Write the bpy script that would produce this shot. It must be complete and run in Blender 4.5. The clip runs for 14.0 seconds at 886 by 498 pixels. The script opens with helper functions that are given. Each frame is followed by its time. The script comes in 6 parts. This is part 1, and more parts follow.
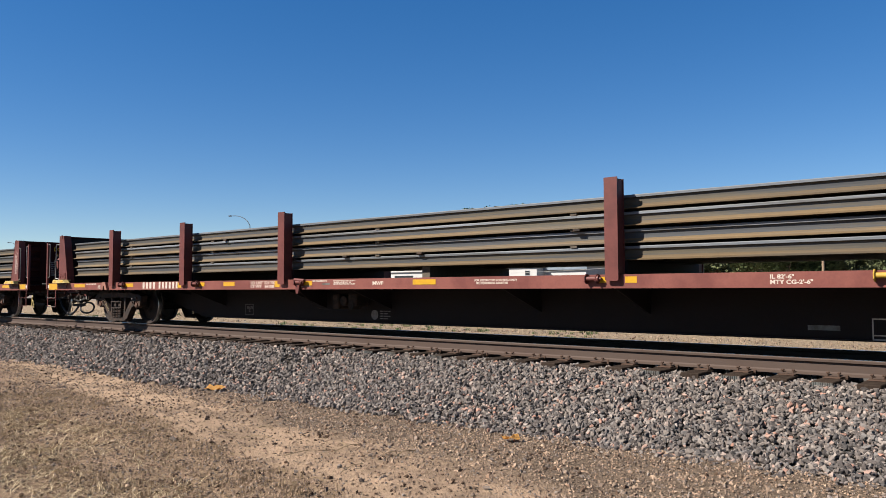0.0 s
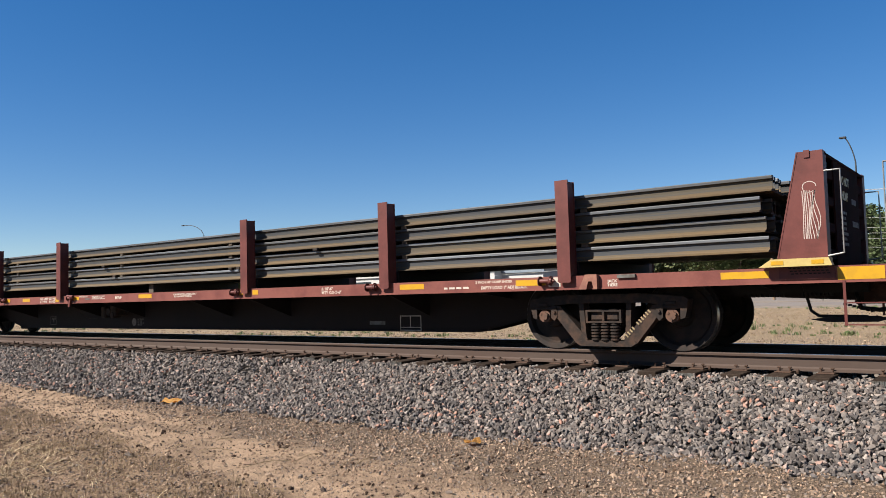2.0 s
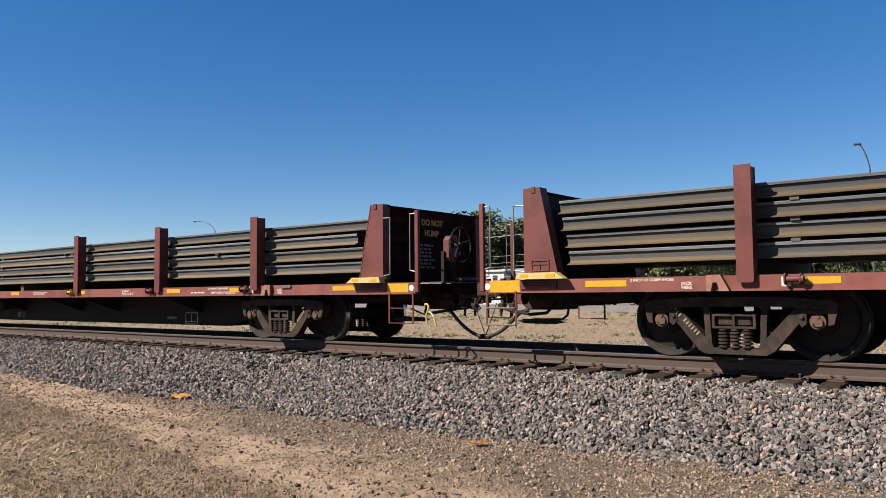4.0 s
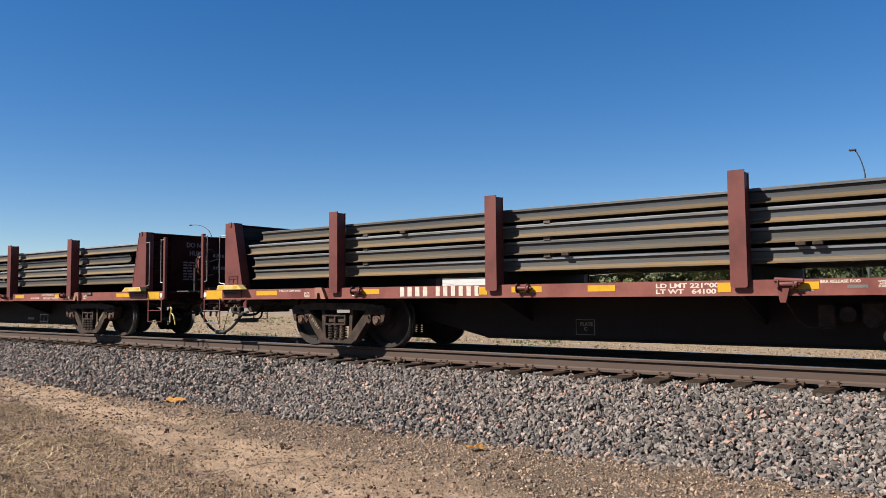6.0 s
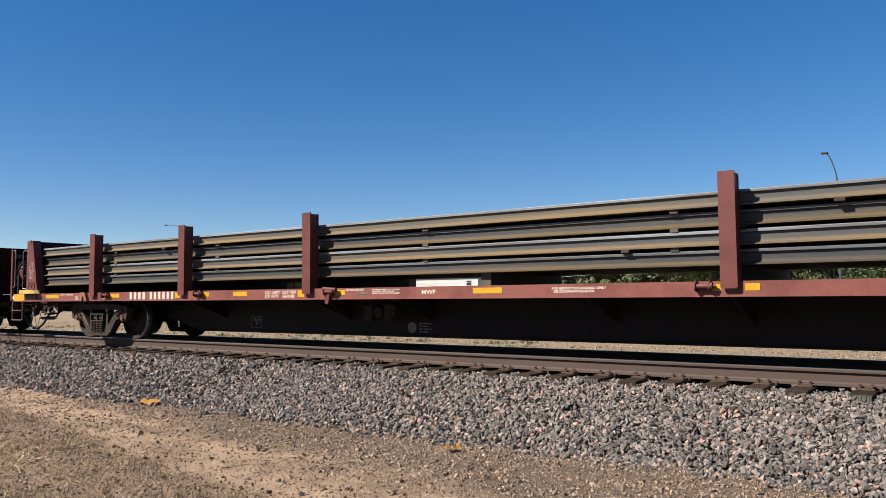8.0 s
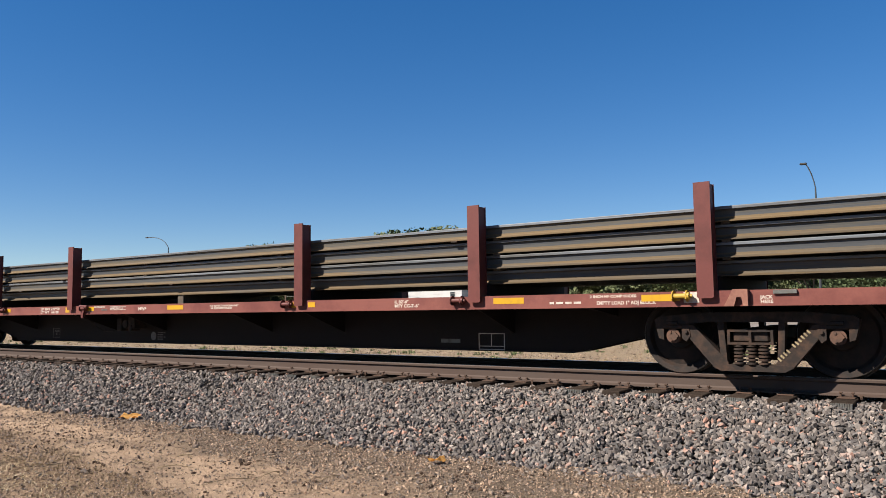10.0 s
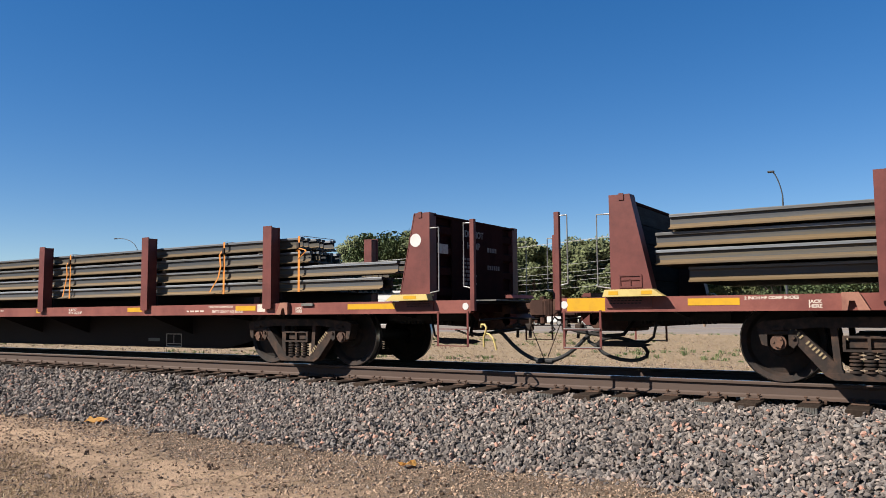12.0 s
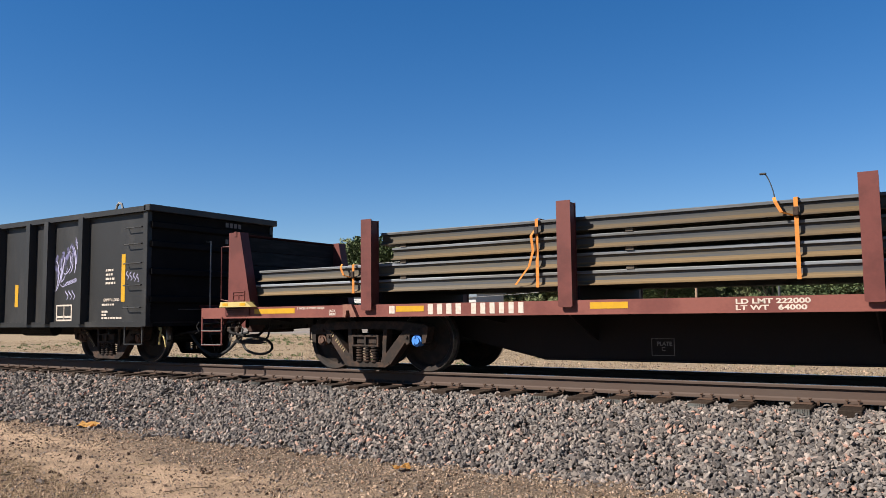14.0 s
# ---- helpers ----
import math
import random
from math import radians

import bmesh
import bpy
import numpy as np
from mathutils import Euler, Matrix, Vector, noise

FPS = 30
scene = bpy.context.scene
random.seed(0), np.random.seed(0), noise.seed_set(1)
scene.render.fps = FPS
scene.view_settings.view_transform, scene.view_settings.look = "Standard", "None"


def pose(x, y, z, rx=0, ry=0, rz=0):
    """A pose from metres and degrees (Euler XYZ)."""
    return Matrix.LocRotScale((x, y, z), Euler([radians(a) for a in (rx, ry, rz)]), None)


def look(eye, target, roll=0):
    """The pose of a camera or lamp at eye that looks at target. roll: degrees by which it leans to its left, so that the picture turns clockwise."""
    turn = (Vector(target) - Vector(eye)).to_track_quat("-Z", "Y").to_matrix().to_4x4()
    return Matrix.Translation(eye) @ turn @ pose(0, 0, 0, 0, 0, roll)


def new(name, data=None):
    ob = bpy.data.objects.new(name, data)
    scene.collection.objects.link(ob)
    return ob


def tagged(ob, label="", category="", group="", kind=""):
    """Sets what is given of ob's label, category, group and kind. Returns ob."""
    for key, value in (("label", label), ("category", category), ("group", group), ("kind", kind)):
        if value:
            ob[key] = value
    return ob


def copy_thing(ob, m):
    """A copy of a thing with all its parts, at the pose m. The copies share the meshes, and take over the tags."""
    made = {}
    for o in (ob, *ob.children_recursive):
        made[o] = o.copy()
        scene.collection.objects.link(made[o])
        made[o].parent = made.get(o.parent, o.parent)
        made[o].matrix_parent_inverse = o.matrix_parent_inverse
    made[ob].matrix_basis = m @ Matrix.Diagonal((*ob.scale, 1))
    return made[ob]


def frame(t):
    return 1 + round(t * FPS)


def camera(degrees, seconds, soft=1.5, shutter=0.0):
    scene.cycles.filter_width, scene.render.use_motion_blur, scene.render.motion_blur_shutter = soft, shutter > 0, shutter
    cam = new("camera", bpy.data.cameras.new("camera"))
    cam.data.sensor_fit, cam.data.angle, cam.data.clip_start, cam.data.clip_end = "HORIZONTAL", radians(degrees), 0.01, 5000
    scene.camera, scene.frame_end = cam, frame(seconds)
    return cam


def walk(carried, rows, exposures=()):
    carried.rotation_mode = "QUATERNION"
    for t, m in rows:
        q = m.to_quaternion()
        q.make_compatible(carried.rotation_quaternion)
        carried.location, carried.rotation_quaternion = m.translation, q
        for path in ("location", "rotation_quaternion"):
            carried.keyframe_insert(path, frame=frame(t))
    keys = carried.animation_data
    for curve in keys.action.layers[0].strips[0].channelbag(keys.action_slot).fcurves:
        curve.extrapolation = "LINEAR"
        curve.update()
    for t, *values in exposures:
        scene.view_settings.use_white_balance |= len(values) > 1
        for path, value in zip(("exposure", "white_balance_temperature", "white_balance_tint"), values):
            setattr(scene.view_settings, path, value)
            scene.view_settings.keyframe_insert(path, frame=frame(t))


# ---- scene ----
# ---------------------------------------------------------------- camera
SECONDS = 14.0
EYE = Vector((0.0, 0.0, 1.62))
cam = camera(59.98, SECONDS, soft=0.5)


def aim(yaw, pitch, roll):
    """A pose at the eye: yaw to the left of +y, pitch up, roll."""
    a, b = radians(yaw), radians(pitch)
    way = Vector((-math.sin(a) * math.cos(b), math.cos(a) * math.cos(b), math.sin(b)))
    return look(EYE, EYE + way, roll)


# seconds, yaw, pitch, roll of the hand-held turn
TURN = (
    (0, 40.15, 2.95, -0.21),
    (0.5, 39.81, 3.07, -0.07),
    (1, 39.20, 3.06, -0.33),
    (1.5, 38.26, 3.09, -0.92),
    (2, 36.98, 3.28, -1.59),
    (2.2, 36.44, 3.36, -1.80),
    (4.3, 38.10, 3.41, -0.25),
    (4.5, 38.43, 3.67, -0.21),
    (5, 38.58, 4.17, -0.21),
    (5.5, 38.03, 3.92, -0.53),
    (6, 37.45, 3.63, -0.42),
    (6.5, 36.91, 3.43, -0.29),
    (7, 36.49, 3.32, -0.28),
    (9.5, 34.85, 4.42, -0.70),
    (10, 34.55, 4.51, -0.75),
    (10.5, 34.06, 4.51, -0.84),
    (11, 33.45, 4.53, -0.68),
    (11.5, 32.86, 4.57, -0.46),
    (12, 32.50, 4.77, -0.45),
    (12.5, 32.39, 5.01, -0.47),
    (13, 32.14, 5.00, -0.58),
    (13.5, 32.01, 4.98, -0.56),
    (14, 32.01, 4.97, -0.65),
)
walk(cam, [(t, aim(a, b, c)) for t, a, b, c in TURN])

# ---------------------------------------------------------------- light
SUN_FROM = Vector((-0.355, -0.525, 0.56)).normalized()
world = bpy.data.worlds.new("sky")
world.use_nodes = True
scene.world = world
wn = world.node_tree.nodes
sky = wn.new("ShaderNodeTexSky")
sky.sky_type, sky.sun_disc = "NISHITA", False
sky.sun_elevation = math.asin(SUN_FROM.z)
sky.sun_rotation = math.atan2(SUN_FROM.x, SUN_FROM.y)
sky.altitude, sky.air_density, sky.dust_density, sky.ozone_density = 1500, 0.92, 0.12, 2.0
wn["Background"].inputs["Strength"].default_value = 0.069
deep = wn.new("ShaderNodeHueSaturation")
deep.inputs["Saturation"].default_value, deep.inputs["Hue"].default_value = 1.58, 0.509
even = wn.new("ShaderNodeGamma")
even.inputs["Gamma"].default_value = 0.76
world.node_tree.links.new(sky.outputs["Color"], even.inputs["Color"])
world.node_tree.links.new(even.outputs["Color"], deep.inputs["Color"])
world.node_tree.links.new(deep.outputs["Color"], wn["Background"].inputs["Color"])
sun = new("sun", bpy.data.lights.new("sun", "SUN"))
sun.data.energy, sun.data.angle, sun.data.color = 5.0, radians(0.53), (1.0, 0.93, 0.84)
sun.matrix_world = look(SUN_FROM * 80, (0, 0, 0))
scene.view_settings.exposure = 1.35

# ---------------------------------------------------------------- plan
RAIL_TOP = 0.80          # above the flat ground
TRACK_Y = 10.37          # middle of the track
SPEED = 10.98            # of the train, along +x
PITCH = 28.53            # one wagon, coupler to coupler
FIRST = -8.015           # middle of the first wagon at 0 s


# ---------------------------------------------------------------- materials
def material(name, color, rough=0.6, metal=0.0, vary=0.25, scale=6.0, grain=60.0, bump=0.15, other=None, amount=0.5, stretch=(1, 1, 1), spread=0.0, lo=0.45, hi=0.62, spec=0.25):
    """Base colour with broad stains, fine grain and relief; other: a second colour that shows in patches."""
    m = bpy.data.materials.new(name)
    m.use_nodes = True
    n, l = m.node_tree.nodes, m.node_tree.links
    bsdf = n["Principled BSDF"]
    bsdf.inputs["Metallic"].default_value = metal
    bsdf.inputs["Specular IOR Level"].default_value = spec
    co = n.new("ShaderNodeTexCoord")
    mp = n.new("ShaderNodeMapping")
    mp.inputs["Scale"].default_value = stretch
    l.new(co.outputs["Object"], mp.inputs["Vector"])
    info = n.new("ShaderNodeObjectInfo")
    shift = n.new("ShaderNodeVectorMath")
    shift.operation = "MULTIPLY_ADD"
    l.new(info.outputs["Random"], shift.inputs[0])
    shift.inputs[1].default_value = (17, 11, 13)
    l.new(mp.outputs["Vector"], shift.inputs[2])
    big, fine = n.new("ShaderNodeTexNoise"), n.new("ShaderNodeTexNoise")
    for node, s in ((big, scale), (fine, grain)):
        node.inputs["Scale"].default_value = s
        node.inputs["Detail"].default_value = 6
        node.inputs["Roughness"].default_value = 0.65
        l.new(shift.outputs["Vector"], node.inputs["Vector"])
    ramp = n.new("ShaderNodeMapRange")
    ramp.inputs["From Min"].default_value, ramp.inputs["From Max"].default_value = lo, hi
    ramp.inputs["To Max"].default_value = amount
    l.new(big.outputs["Fac"], ramp.inputs["Value"])
    mix = n.new("ShaderNodeMix")
    mix.data_type = "RGBA"
    mix.inputs[6].default_value = (*color, 1)
    mix.inputs[7].default_value = (*(other or [c * 0.55 for c in color]), 1)
    l.new(ramp.outputs["Result"], mix.inputs[0])
    add = n.new("ShaderNodeMath")
    add.operation = "MULTIPLY_ADD"
    l.new(fine.outputs["Fac"], add.inputs[0])
    add.inputs[1].default_value = 2 * vary
    add.inputs[2].default_value = 1 - vary
    val = add
    if spread:
        per = n.new("ShaderNodeMath")
        per.operation = "MULTIPLY_ADD"
        l.new(info.outputs["Random"], per.inputs[0])
        per.inputs[1].default_value, per.inputs[2].default_value = 2 * spread, 1 - spread
        val = n.new("ShaderNodeMath")
        val.operation = "MULTIPLY"
        l.new(per.outputs[0], val.inputs[0])
        l.new(add.outputs[0], val.inputs[1])
    tint = n.new("ShaderNodeVectorMath")
    tint.operation = "SCALE"
    l.new(mix.outputs[2], tint.inputs[0])
    l.new(val.outputs[0], tint.inputs["Scale"])
    l.new(tint.outputs["Vector"], bsdf.inputs["Base Color"])
    gloss = n.new("ShaderNodeMapRange")
    gloss.inputs["To Min"].default_value, gloss.inputs["To Max"].default_value = rough - 0.12, min(1.0, rough + 0.12)
    l.new(fine.outputs["Fac"], gloss.inputs["Value"])
    l.new(gloss.outputs["Result"], bsdf.inputs["Roughness"])
    if bump:
        b = n.new("ShaderNodeBump")
        b.inputs["Strength"].default_value, b.inputs["Distance"].default_value = bump, 0.01
        l.new(fine.outputs["Fac"], b.inputs["Height"])
        l.new(b.outputs["Normal"], bsdf.inputs["Normal"])
    return m


MAROON = material("maroon_paint", (0.0914, 0.0246, 0.0201), 0.55, 0, 0.18, 2.2, 45, 0.06, (0.0557, 0.0143, 0.0116), 0.7)
MAROON_FADED = material("sun_faded_maroon_paint", (0.137, 0.0433, 0.0328), 0.6, 0, 0.2, 1.4, 40, 0.06, (0.0871, 0.0228, 0.0182), 0.8)
PINK_PAD = material("bleached_pink_paint", (0.194, 0.09, 0.0612), 0.65, 0, 0.25, 4, 45, 0.06, (0.115, 0.0432, 0.0324), 0.7)
# maroon darkened to hold the shade of the wagon ends, which face off the sun
BULKHEAD = material("shaded_maroon_end_wall_paint", (0.026, 0.0085, 0.0072), 0.9, 0, 0.25, 2.0, 40, 0.1, (0.014, 0.0055, 0.0048), 0.8, spec=0.03)
# brown deepened to near black: the shade under wagon and load, put into the colour
DARK_BODY = material("shade_darkened_brown_paint", (0.00914, 0.00476, 0.00405), 0.8, 0, 0.25, 2.0, 40, 0.1, (0.00635, 0.00388, 0.00353), 0.7, spec=0.25)
GRIME = material("oily_black_grime", (0.00529, 0.00454, 0.00416), 0.75, 0, 0.3, 5.0, 50, 0.2, (0.0114, 0.00835, 0.00643), 0.6, spec=0.25)
CAST = material("dusty_cast_steel", (0.0173, 0.0124, 0.00994), 0.8, 0.1, 0.3, 7.0, 60, 0.3, (0.0539, 0.0294, 0.0186), 0.7, spec=0.25)
RUSTY = material("dark_rusty_casting", (0.028, 0.014, 0.0105), 0.85, 0.0, 0.4, 5.0, 60, 0.35, (0.06, 0.03, 0.02), 0.7, spec=0.15)
WHEEL = material("dusty_wheel_steel", (0.0114, 0.00835, 0.0068), 0.75, 0.0, 0.3, 5.0, 60, 0.2, (0.0341, 0.0189, 0.0125), 0.6, spec=0.25)
CAP_RUST = material("rust_brown_bearing_steel", (0.0842, 0.0428, 0.0272), 0.75, 0.0, 0.35, 9, 60, 0.3, (0.0389, 0.0259, 0.0194), 0.7, spec=0.25)
TREAD = material("polished_tread_steel", (0.45, 0.44, 0.43), 0.3, 1.0, 0.1, 8, 60, 0.0)
YELLOW = material("yellow_paint", (0.33, 0.207, 0.0264), 0.55, 0, 0.12, 6, 50, 0.04, (0.243, 0.145, 0.022), 0.5)
PALE_YELLOW = material("worn_pale_yellow_paint", (0.356, 0.274, 0.1), 0.55, 0, 0.12, 6, 50, 0.04, (0.274, 0.192, 0.064), 0.5)
REFLECT = material("yellow_reflective_sheet", (0.371, 0.204, 0.0095), 0.4, 0, 0.08, 9, 80, 0.02, (0.285, 0.156, 0.0143), 0.5)
SILVER = material("bare_galvanised_steel", (0.233, 0.223, 0.211), 0.45, 0.5, 0.12, 6, 60, 0.05)
LETTER = material("cream_stencil_paint", (0.395, 0.345, 0.294), 0.6, 0, 0.12, 20, 90, 0.02, (0.279, 0.213, 0.172), 0.6)
GREY_LETTER = material("weathered_grey_stencil_paint", (0.154, 0.137, 0.125), 0.7, 0, 0.15, 20, 90, 0.02, (0.0857, 0.0642, 0.0557), 0.7)
TRUCK_MARK = material("faded_tan_stencil_paint", (0.216, 0.166, 0.0936), 0.75, 0, 0.25, 20, 90, 0.02, (0.072, 0.0504, 0.0324), 0.7)
CHALK = material("white_chalk_line", (0.363, 0.302, 0.272), 0.8, 0, 0.2, 20, 90, 0.02)
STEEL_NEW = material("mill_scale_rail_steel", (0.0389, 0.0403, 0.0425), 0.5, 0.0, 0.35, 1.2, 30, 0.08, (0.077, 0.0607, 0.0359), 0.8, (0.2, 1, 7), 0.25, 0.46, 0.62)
# same steel made paler and bluer: sunlit edge and sky sheen painted on the heads
STEEL_HEAD = material("sky_lit_rail_head_steel", (0.115, 0.125, 0.14), 0.45, 0.0, 0.4, 1.5, 40, 0.06, (0.05, 0.046, 0.04), 0.8, (0.2, 1, 7), 0.4, 0.42, 0.58, spec=0.35)
RUST_FOOT = material("rusty_rail_foot", (0.0972, 0.0648, 0.0317), 0.7, 0.1, 0.4, 1.5, 40, 0.1, (0.0634, 0.053, 0.0403), 0.9, (0.2, 1, 4), 0.3)
RAIL_USED = material("rusty_track_rail", (0.055, 0.0375, 0.0295), 0.75, 0.1, 0.2, 3.0, 50, 0.15, (0.049, 0.0294, 0.022), 0.6, (0.3, 1, 1))
RAIL_HEAD = material("polished_rail_head", (0.5, 0.49, 0.48), 0.28, 1.0, 0.1, 2, 40, 0.0)
TIE = material("creosoted_timber", (0.022, 0.0145, 0.0105), 0.85, 0, 0.35, 4, 50, 0.5, (0.036, 0.026, 0.019), 0.6, (8, 1, 1), 0.3, spec=0.12)
TIE_PLATE = material("rusty_tie_plate", (0.0597, 0.0344, 0.023), 0.8, 0.1, 0.3, 8, 60, 0.3)
GANG_PLATE = material("galvanised_end_plate", (0.108, 0.108, 0.0994), 0.55, 0.4, 0.2, 8, 60, 0.2, (0.0562, 0.0432, 0.0346), 0.7)
BLACK_PAINT = material("black_wagon_paint", (0.00792, 0.00763, 0.00763), 0.5, 0, 0.3, 1.1, 30, 0.06, (0.022, 0.0202, 0.0189), 0.8, (1, 1, 0.4), 0.15, 0.48, 0.66, 0.35)
END_BLACK = material("dull_black_end_paint", (0.0065, 0.0062, 0.006), 0.85, 0, 0.3, 1.1, 30, 0.06, (0.012, 0.011, 0.0105), 0.8, spec=0.08)
PAPER = material("faded_orange_paper", (0.518, 0.288, 0.0864), 0.75, 0, 0.15, 10, 60, 0.1, (0.432, 0.202, 0.0432), 0.6)
RUBBER = material("black_rubber_hose", (0.0144, 0.0144, 0.0144), 0.6, 0, 0.2, 8, 60, 0.1)
ORANGE = material("orange_strap_webbing", (0.404, 0.143, 0.0238), 0.7, 0, 0.15, 10, 80, 0.1)
RED_PAINT = material("bright_red_paint", (0.302, 0.036, 0.0216), 0.5, 0, 0.15, 6, 50, 0.05)
BLUE_PAINT = material("blue_bearing_paint", (0.0432, 0.158, 0.446), 0.5, 0, 0.15, 6, 50, 0.05)
WHITE_PAINT = material("white_paint", (0.385, 0.381, 0.366), 0.5, 0, 0.08, 3, 40, 0.03, (0.297, 0.287, 0.266), 0.5)
CHARRED = material("weathered_black_timber", (0.013, 0.012, 0.0115), 0.85, 0, 0.4, 3, 40, 0.4, (0.028, 0.026, 0.025), 0.7, (6, 0.6, 6), 0.3, spec=0.15)
TIMBER = material("grey_dunnage_timber", (0.072, 0.0576, 0.0432), 0.85, 0, 0.3, 6, 50, 0.3, None, 0.5, (1, 8, 1))


# ---------------------------------------------------------------- mesh helpers
def box(bm, x0, x1, y0, y1, z0, z1, cut=0.0):
    """A box; cut: width of its chamfered edges."""
    made = bmesh.ops.create_cube(bm, size=1.0)
    m = Matrix.Translation(((x0 + x1) / 2, (y0 + y1) / 2, (z0 + z1) / 2)) @ Matrix.Diagonal((x1 - x0, y1 - y0, z1 - z0, 1))
    bmesh.ops.transform(bm, matrix=m, verts=made["verts"])
    if cut:
        edges = list({e for v in made["verts"] for e in v.link_edges})
        bmesh.ops.bevel(bm, geom=edges, offset=cut, segments=1, affect="EDGES")


def prism(bm, outline, a, b, axis="y"):
    """A flat outline drawn out from a to b along an axis. Outline in (x, z) for y, (y, z) for x, (x, y) for z."""
    def put(p, d):
        return {"y": (p[0], d, p[1]), "x": (d, p[0], p[1]), "z": (p[0], p[1], d)}[axis]
    lo = [bm.verts.new(put(p, a)) for p in outline]
    hi = [bm.verts.new(put(p, b)) for p in outline]
    n = len(outline)
    faces = [bm.faces.new(lo), bm.faces.new(hi[::-1])]
    for i in range(n):
        faces.append(bm.faces.new((lo[i], hi[i], hi[(i + 1) % n], lo[(i + 1) % n])))
    bmesh.ops.recalc_face_normals(bm, faces=faces)


def rod(bm, a, b, r, seg=10, r2=None):
    """A round bar from a to b."""
    a, b = Vector(a), Vector(b)
    d = b - a
    m = Matrix.Translation((a + b) / 2) @ d.to_track_quat("Z", "Y").to_matrix().to_4x4()
    bmesh.ops.create_cone(bm, cap_ends=True, segments=seg, radius1=r, radius2=r if r2 is None else r2, depth=d.length, matrix=m)


def pipe(bm, points, r, seg=8):
    """A bent round bar through points, one closed tube."""
    pts = [Vector(p) for p in points]
    ways = [(q - p).normalized() for p, q in zip(pts, pts[1:])]
    side, rings = ways[0].orthogonal().normalized(), []
    for i, p in enumerate(pts):
        w = ways[0] if i == 0 else ways[-1] if i == len(ways) else (ways[i - 1] + ways[i])
        w = w.normalized() if w.length > 0.05 else ways[i]
        side = (side - w * side.dot(w)).normalized()
        up = w.cross(side)
        rings.append([bm.verts.new(p + (side * math.cos(2 * math.pi * k / seg) + up * math.sin(2 * math.pi * k / seg)) * r) for k in range(seg)])
    faces = [bm.faces.new(rings[0][::-1]), bm.faces.new(rings[-1])]
    for u, v in zip(rings, rings[1:]):
        for k in range(seg):
            faces.append(bm.faces.new((u[k], u[(k + 1) % seg], v[(k + 1) % seg], v[k])))
    bmesh.ops.recalc_face_normals(bm, faces=faces)


def lathe(bm, profile, seg, m):
    """Spin (radius, along) pairs round the y axis, then place by m."""
    rings = []
    for r, y in profile:
        rings.append([bm.verts.new(m @ Vector((r * math.cos(2 * math.pi * i / seg), y, r * math.sin(2 * math.pi * i / seg)))) for i in range(seg)])
    faces = []
    for a, b in zip(rings, rings[1:]):
        for i in range(seg):
            faces.append(bm.faces.new((a[i], a[(i + 1) % seg], b[(i + 1) % seg], b[i])))
    faces.append(bm.faces.new(rings[0]))
    faces.append(bm.faces.new(rings[-1]))
    bmesh.ops.recalc_face_normals(bm, faces=faces)


def mesh_of(name, bm, mats, smooth=False):
    me = bpy.data.meshes.new(name)
    bm.to_mesh(me)
    bm.free()
    for m in mats if isinstance(mats, (list, tuple)) else [mats]:
        me.materials.append(m)
    if smooth:
        me.shade_smooth()
        me.set_sharp_from_angle(angle=radians(35))
    return me


def part(name, bm, mat, parent, label="", at=None, smooth=False):
    """Links a bmesh, or a mesh made before, as one object under a thing or a part."""
    me = bm if isinstance(bm, bpy.types.Mesh) else mesh_of(name, bm, mat, smooth)
    ob = new(name, me)
    ob.parent = parent
    if at is not None:
        ob.matrix_basis = at
    return tagged(ob, label) if label else ob


def thing(name, label, category, group="", kind="", at=(0, 0, 0)):
    ob = new(name)
    ob.location = at
    return tagged(ob, label, category, group, kind)


def simple(name, bm, mat, label, category, group="", kind="", smooth=False, at=None):
    ob = new(name, bm if isinstance(bm, bpy.types.Mesh) else mesh_of(name, bm, mat, smooth))
    if at is not None:
        ob.matrix_basis = at
    return tagged(ob, label, category, group, kind)


def some(fn, *a, **k):
    """A fresh bmesh with one shape in it."""
    bm = bmesh.new()
    fn(bm, *a, **k)
    return bm


TEXTS = {}


def lettering(words, height, parent, x, y, z, mat, wide=1.0, name="lettering", turn=None, label=""):
    """Words in the built-in font, as a mesh; lower left corner at x, y, z; reads from -y, or by the pose turn."""
    key = (words, height, wide, mat.name)
    if key not in TEXTS:
        cu = bpy.data.curves.new("words", "FONT")
        cu.body, cu.size, cu.extrude, cu.offset, cu.space_line = words, height / 0.7, 0.0008, height * 0.045, 0.95
        tmp = new("words", cu)
        bpy.context.view_layer.update()
        me = bpy.data.meshes.new_from_object(tmp.evaluated_get(bpy.context.evaluated_depsgraph_get()))
        bpy.data.objects.remove(tmp)
        me.materials.clear()
        me.materials.append(mat)
        me.transform(Matrix.Diagonal((wide, 1, 1, 1)))
        TEXTS[key] = me
    return part(name, TEXTS[key], None, parent, label, at=turn or pose(x, y, z, 90, 0, 0))


def bars(widths, height, gap, parent, x, y, z, mat, name="marking_bar"):
    """Blocks in place of marks that are not to be lettered, in one mesh."""
    bm = bmesh.new()
    for w in widths:
        if w > 0:
            box(bm, x, x + w, y - 0.002, y + 0.002, z, z + height)
        x += abs(w) + gap
    return part(name, bm, mat, parent)


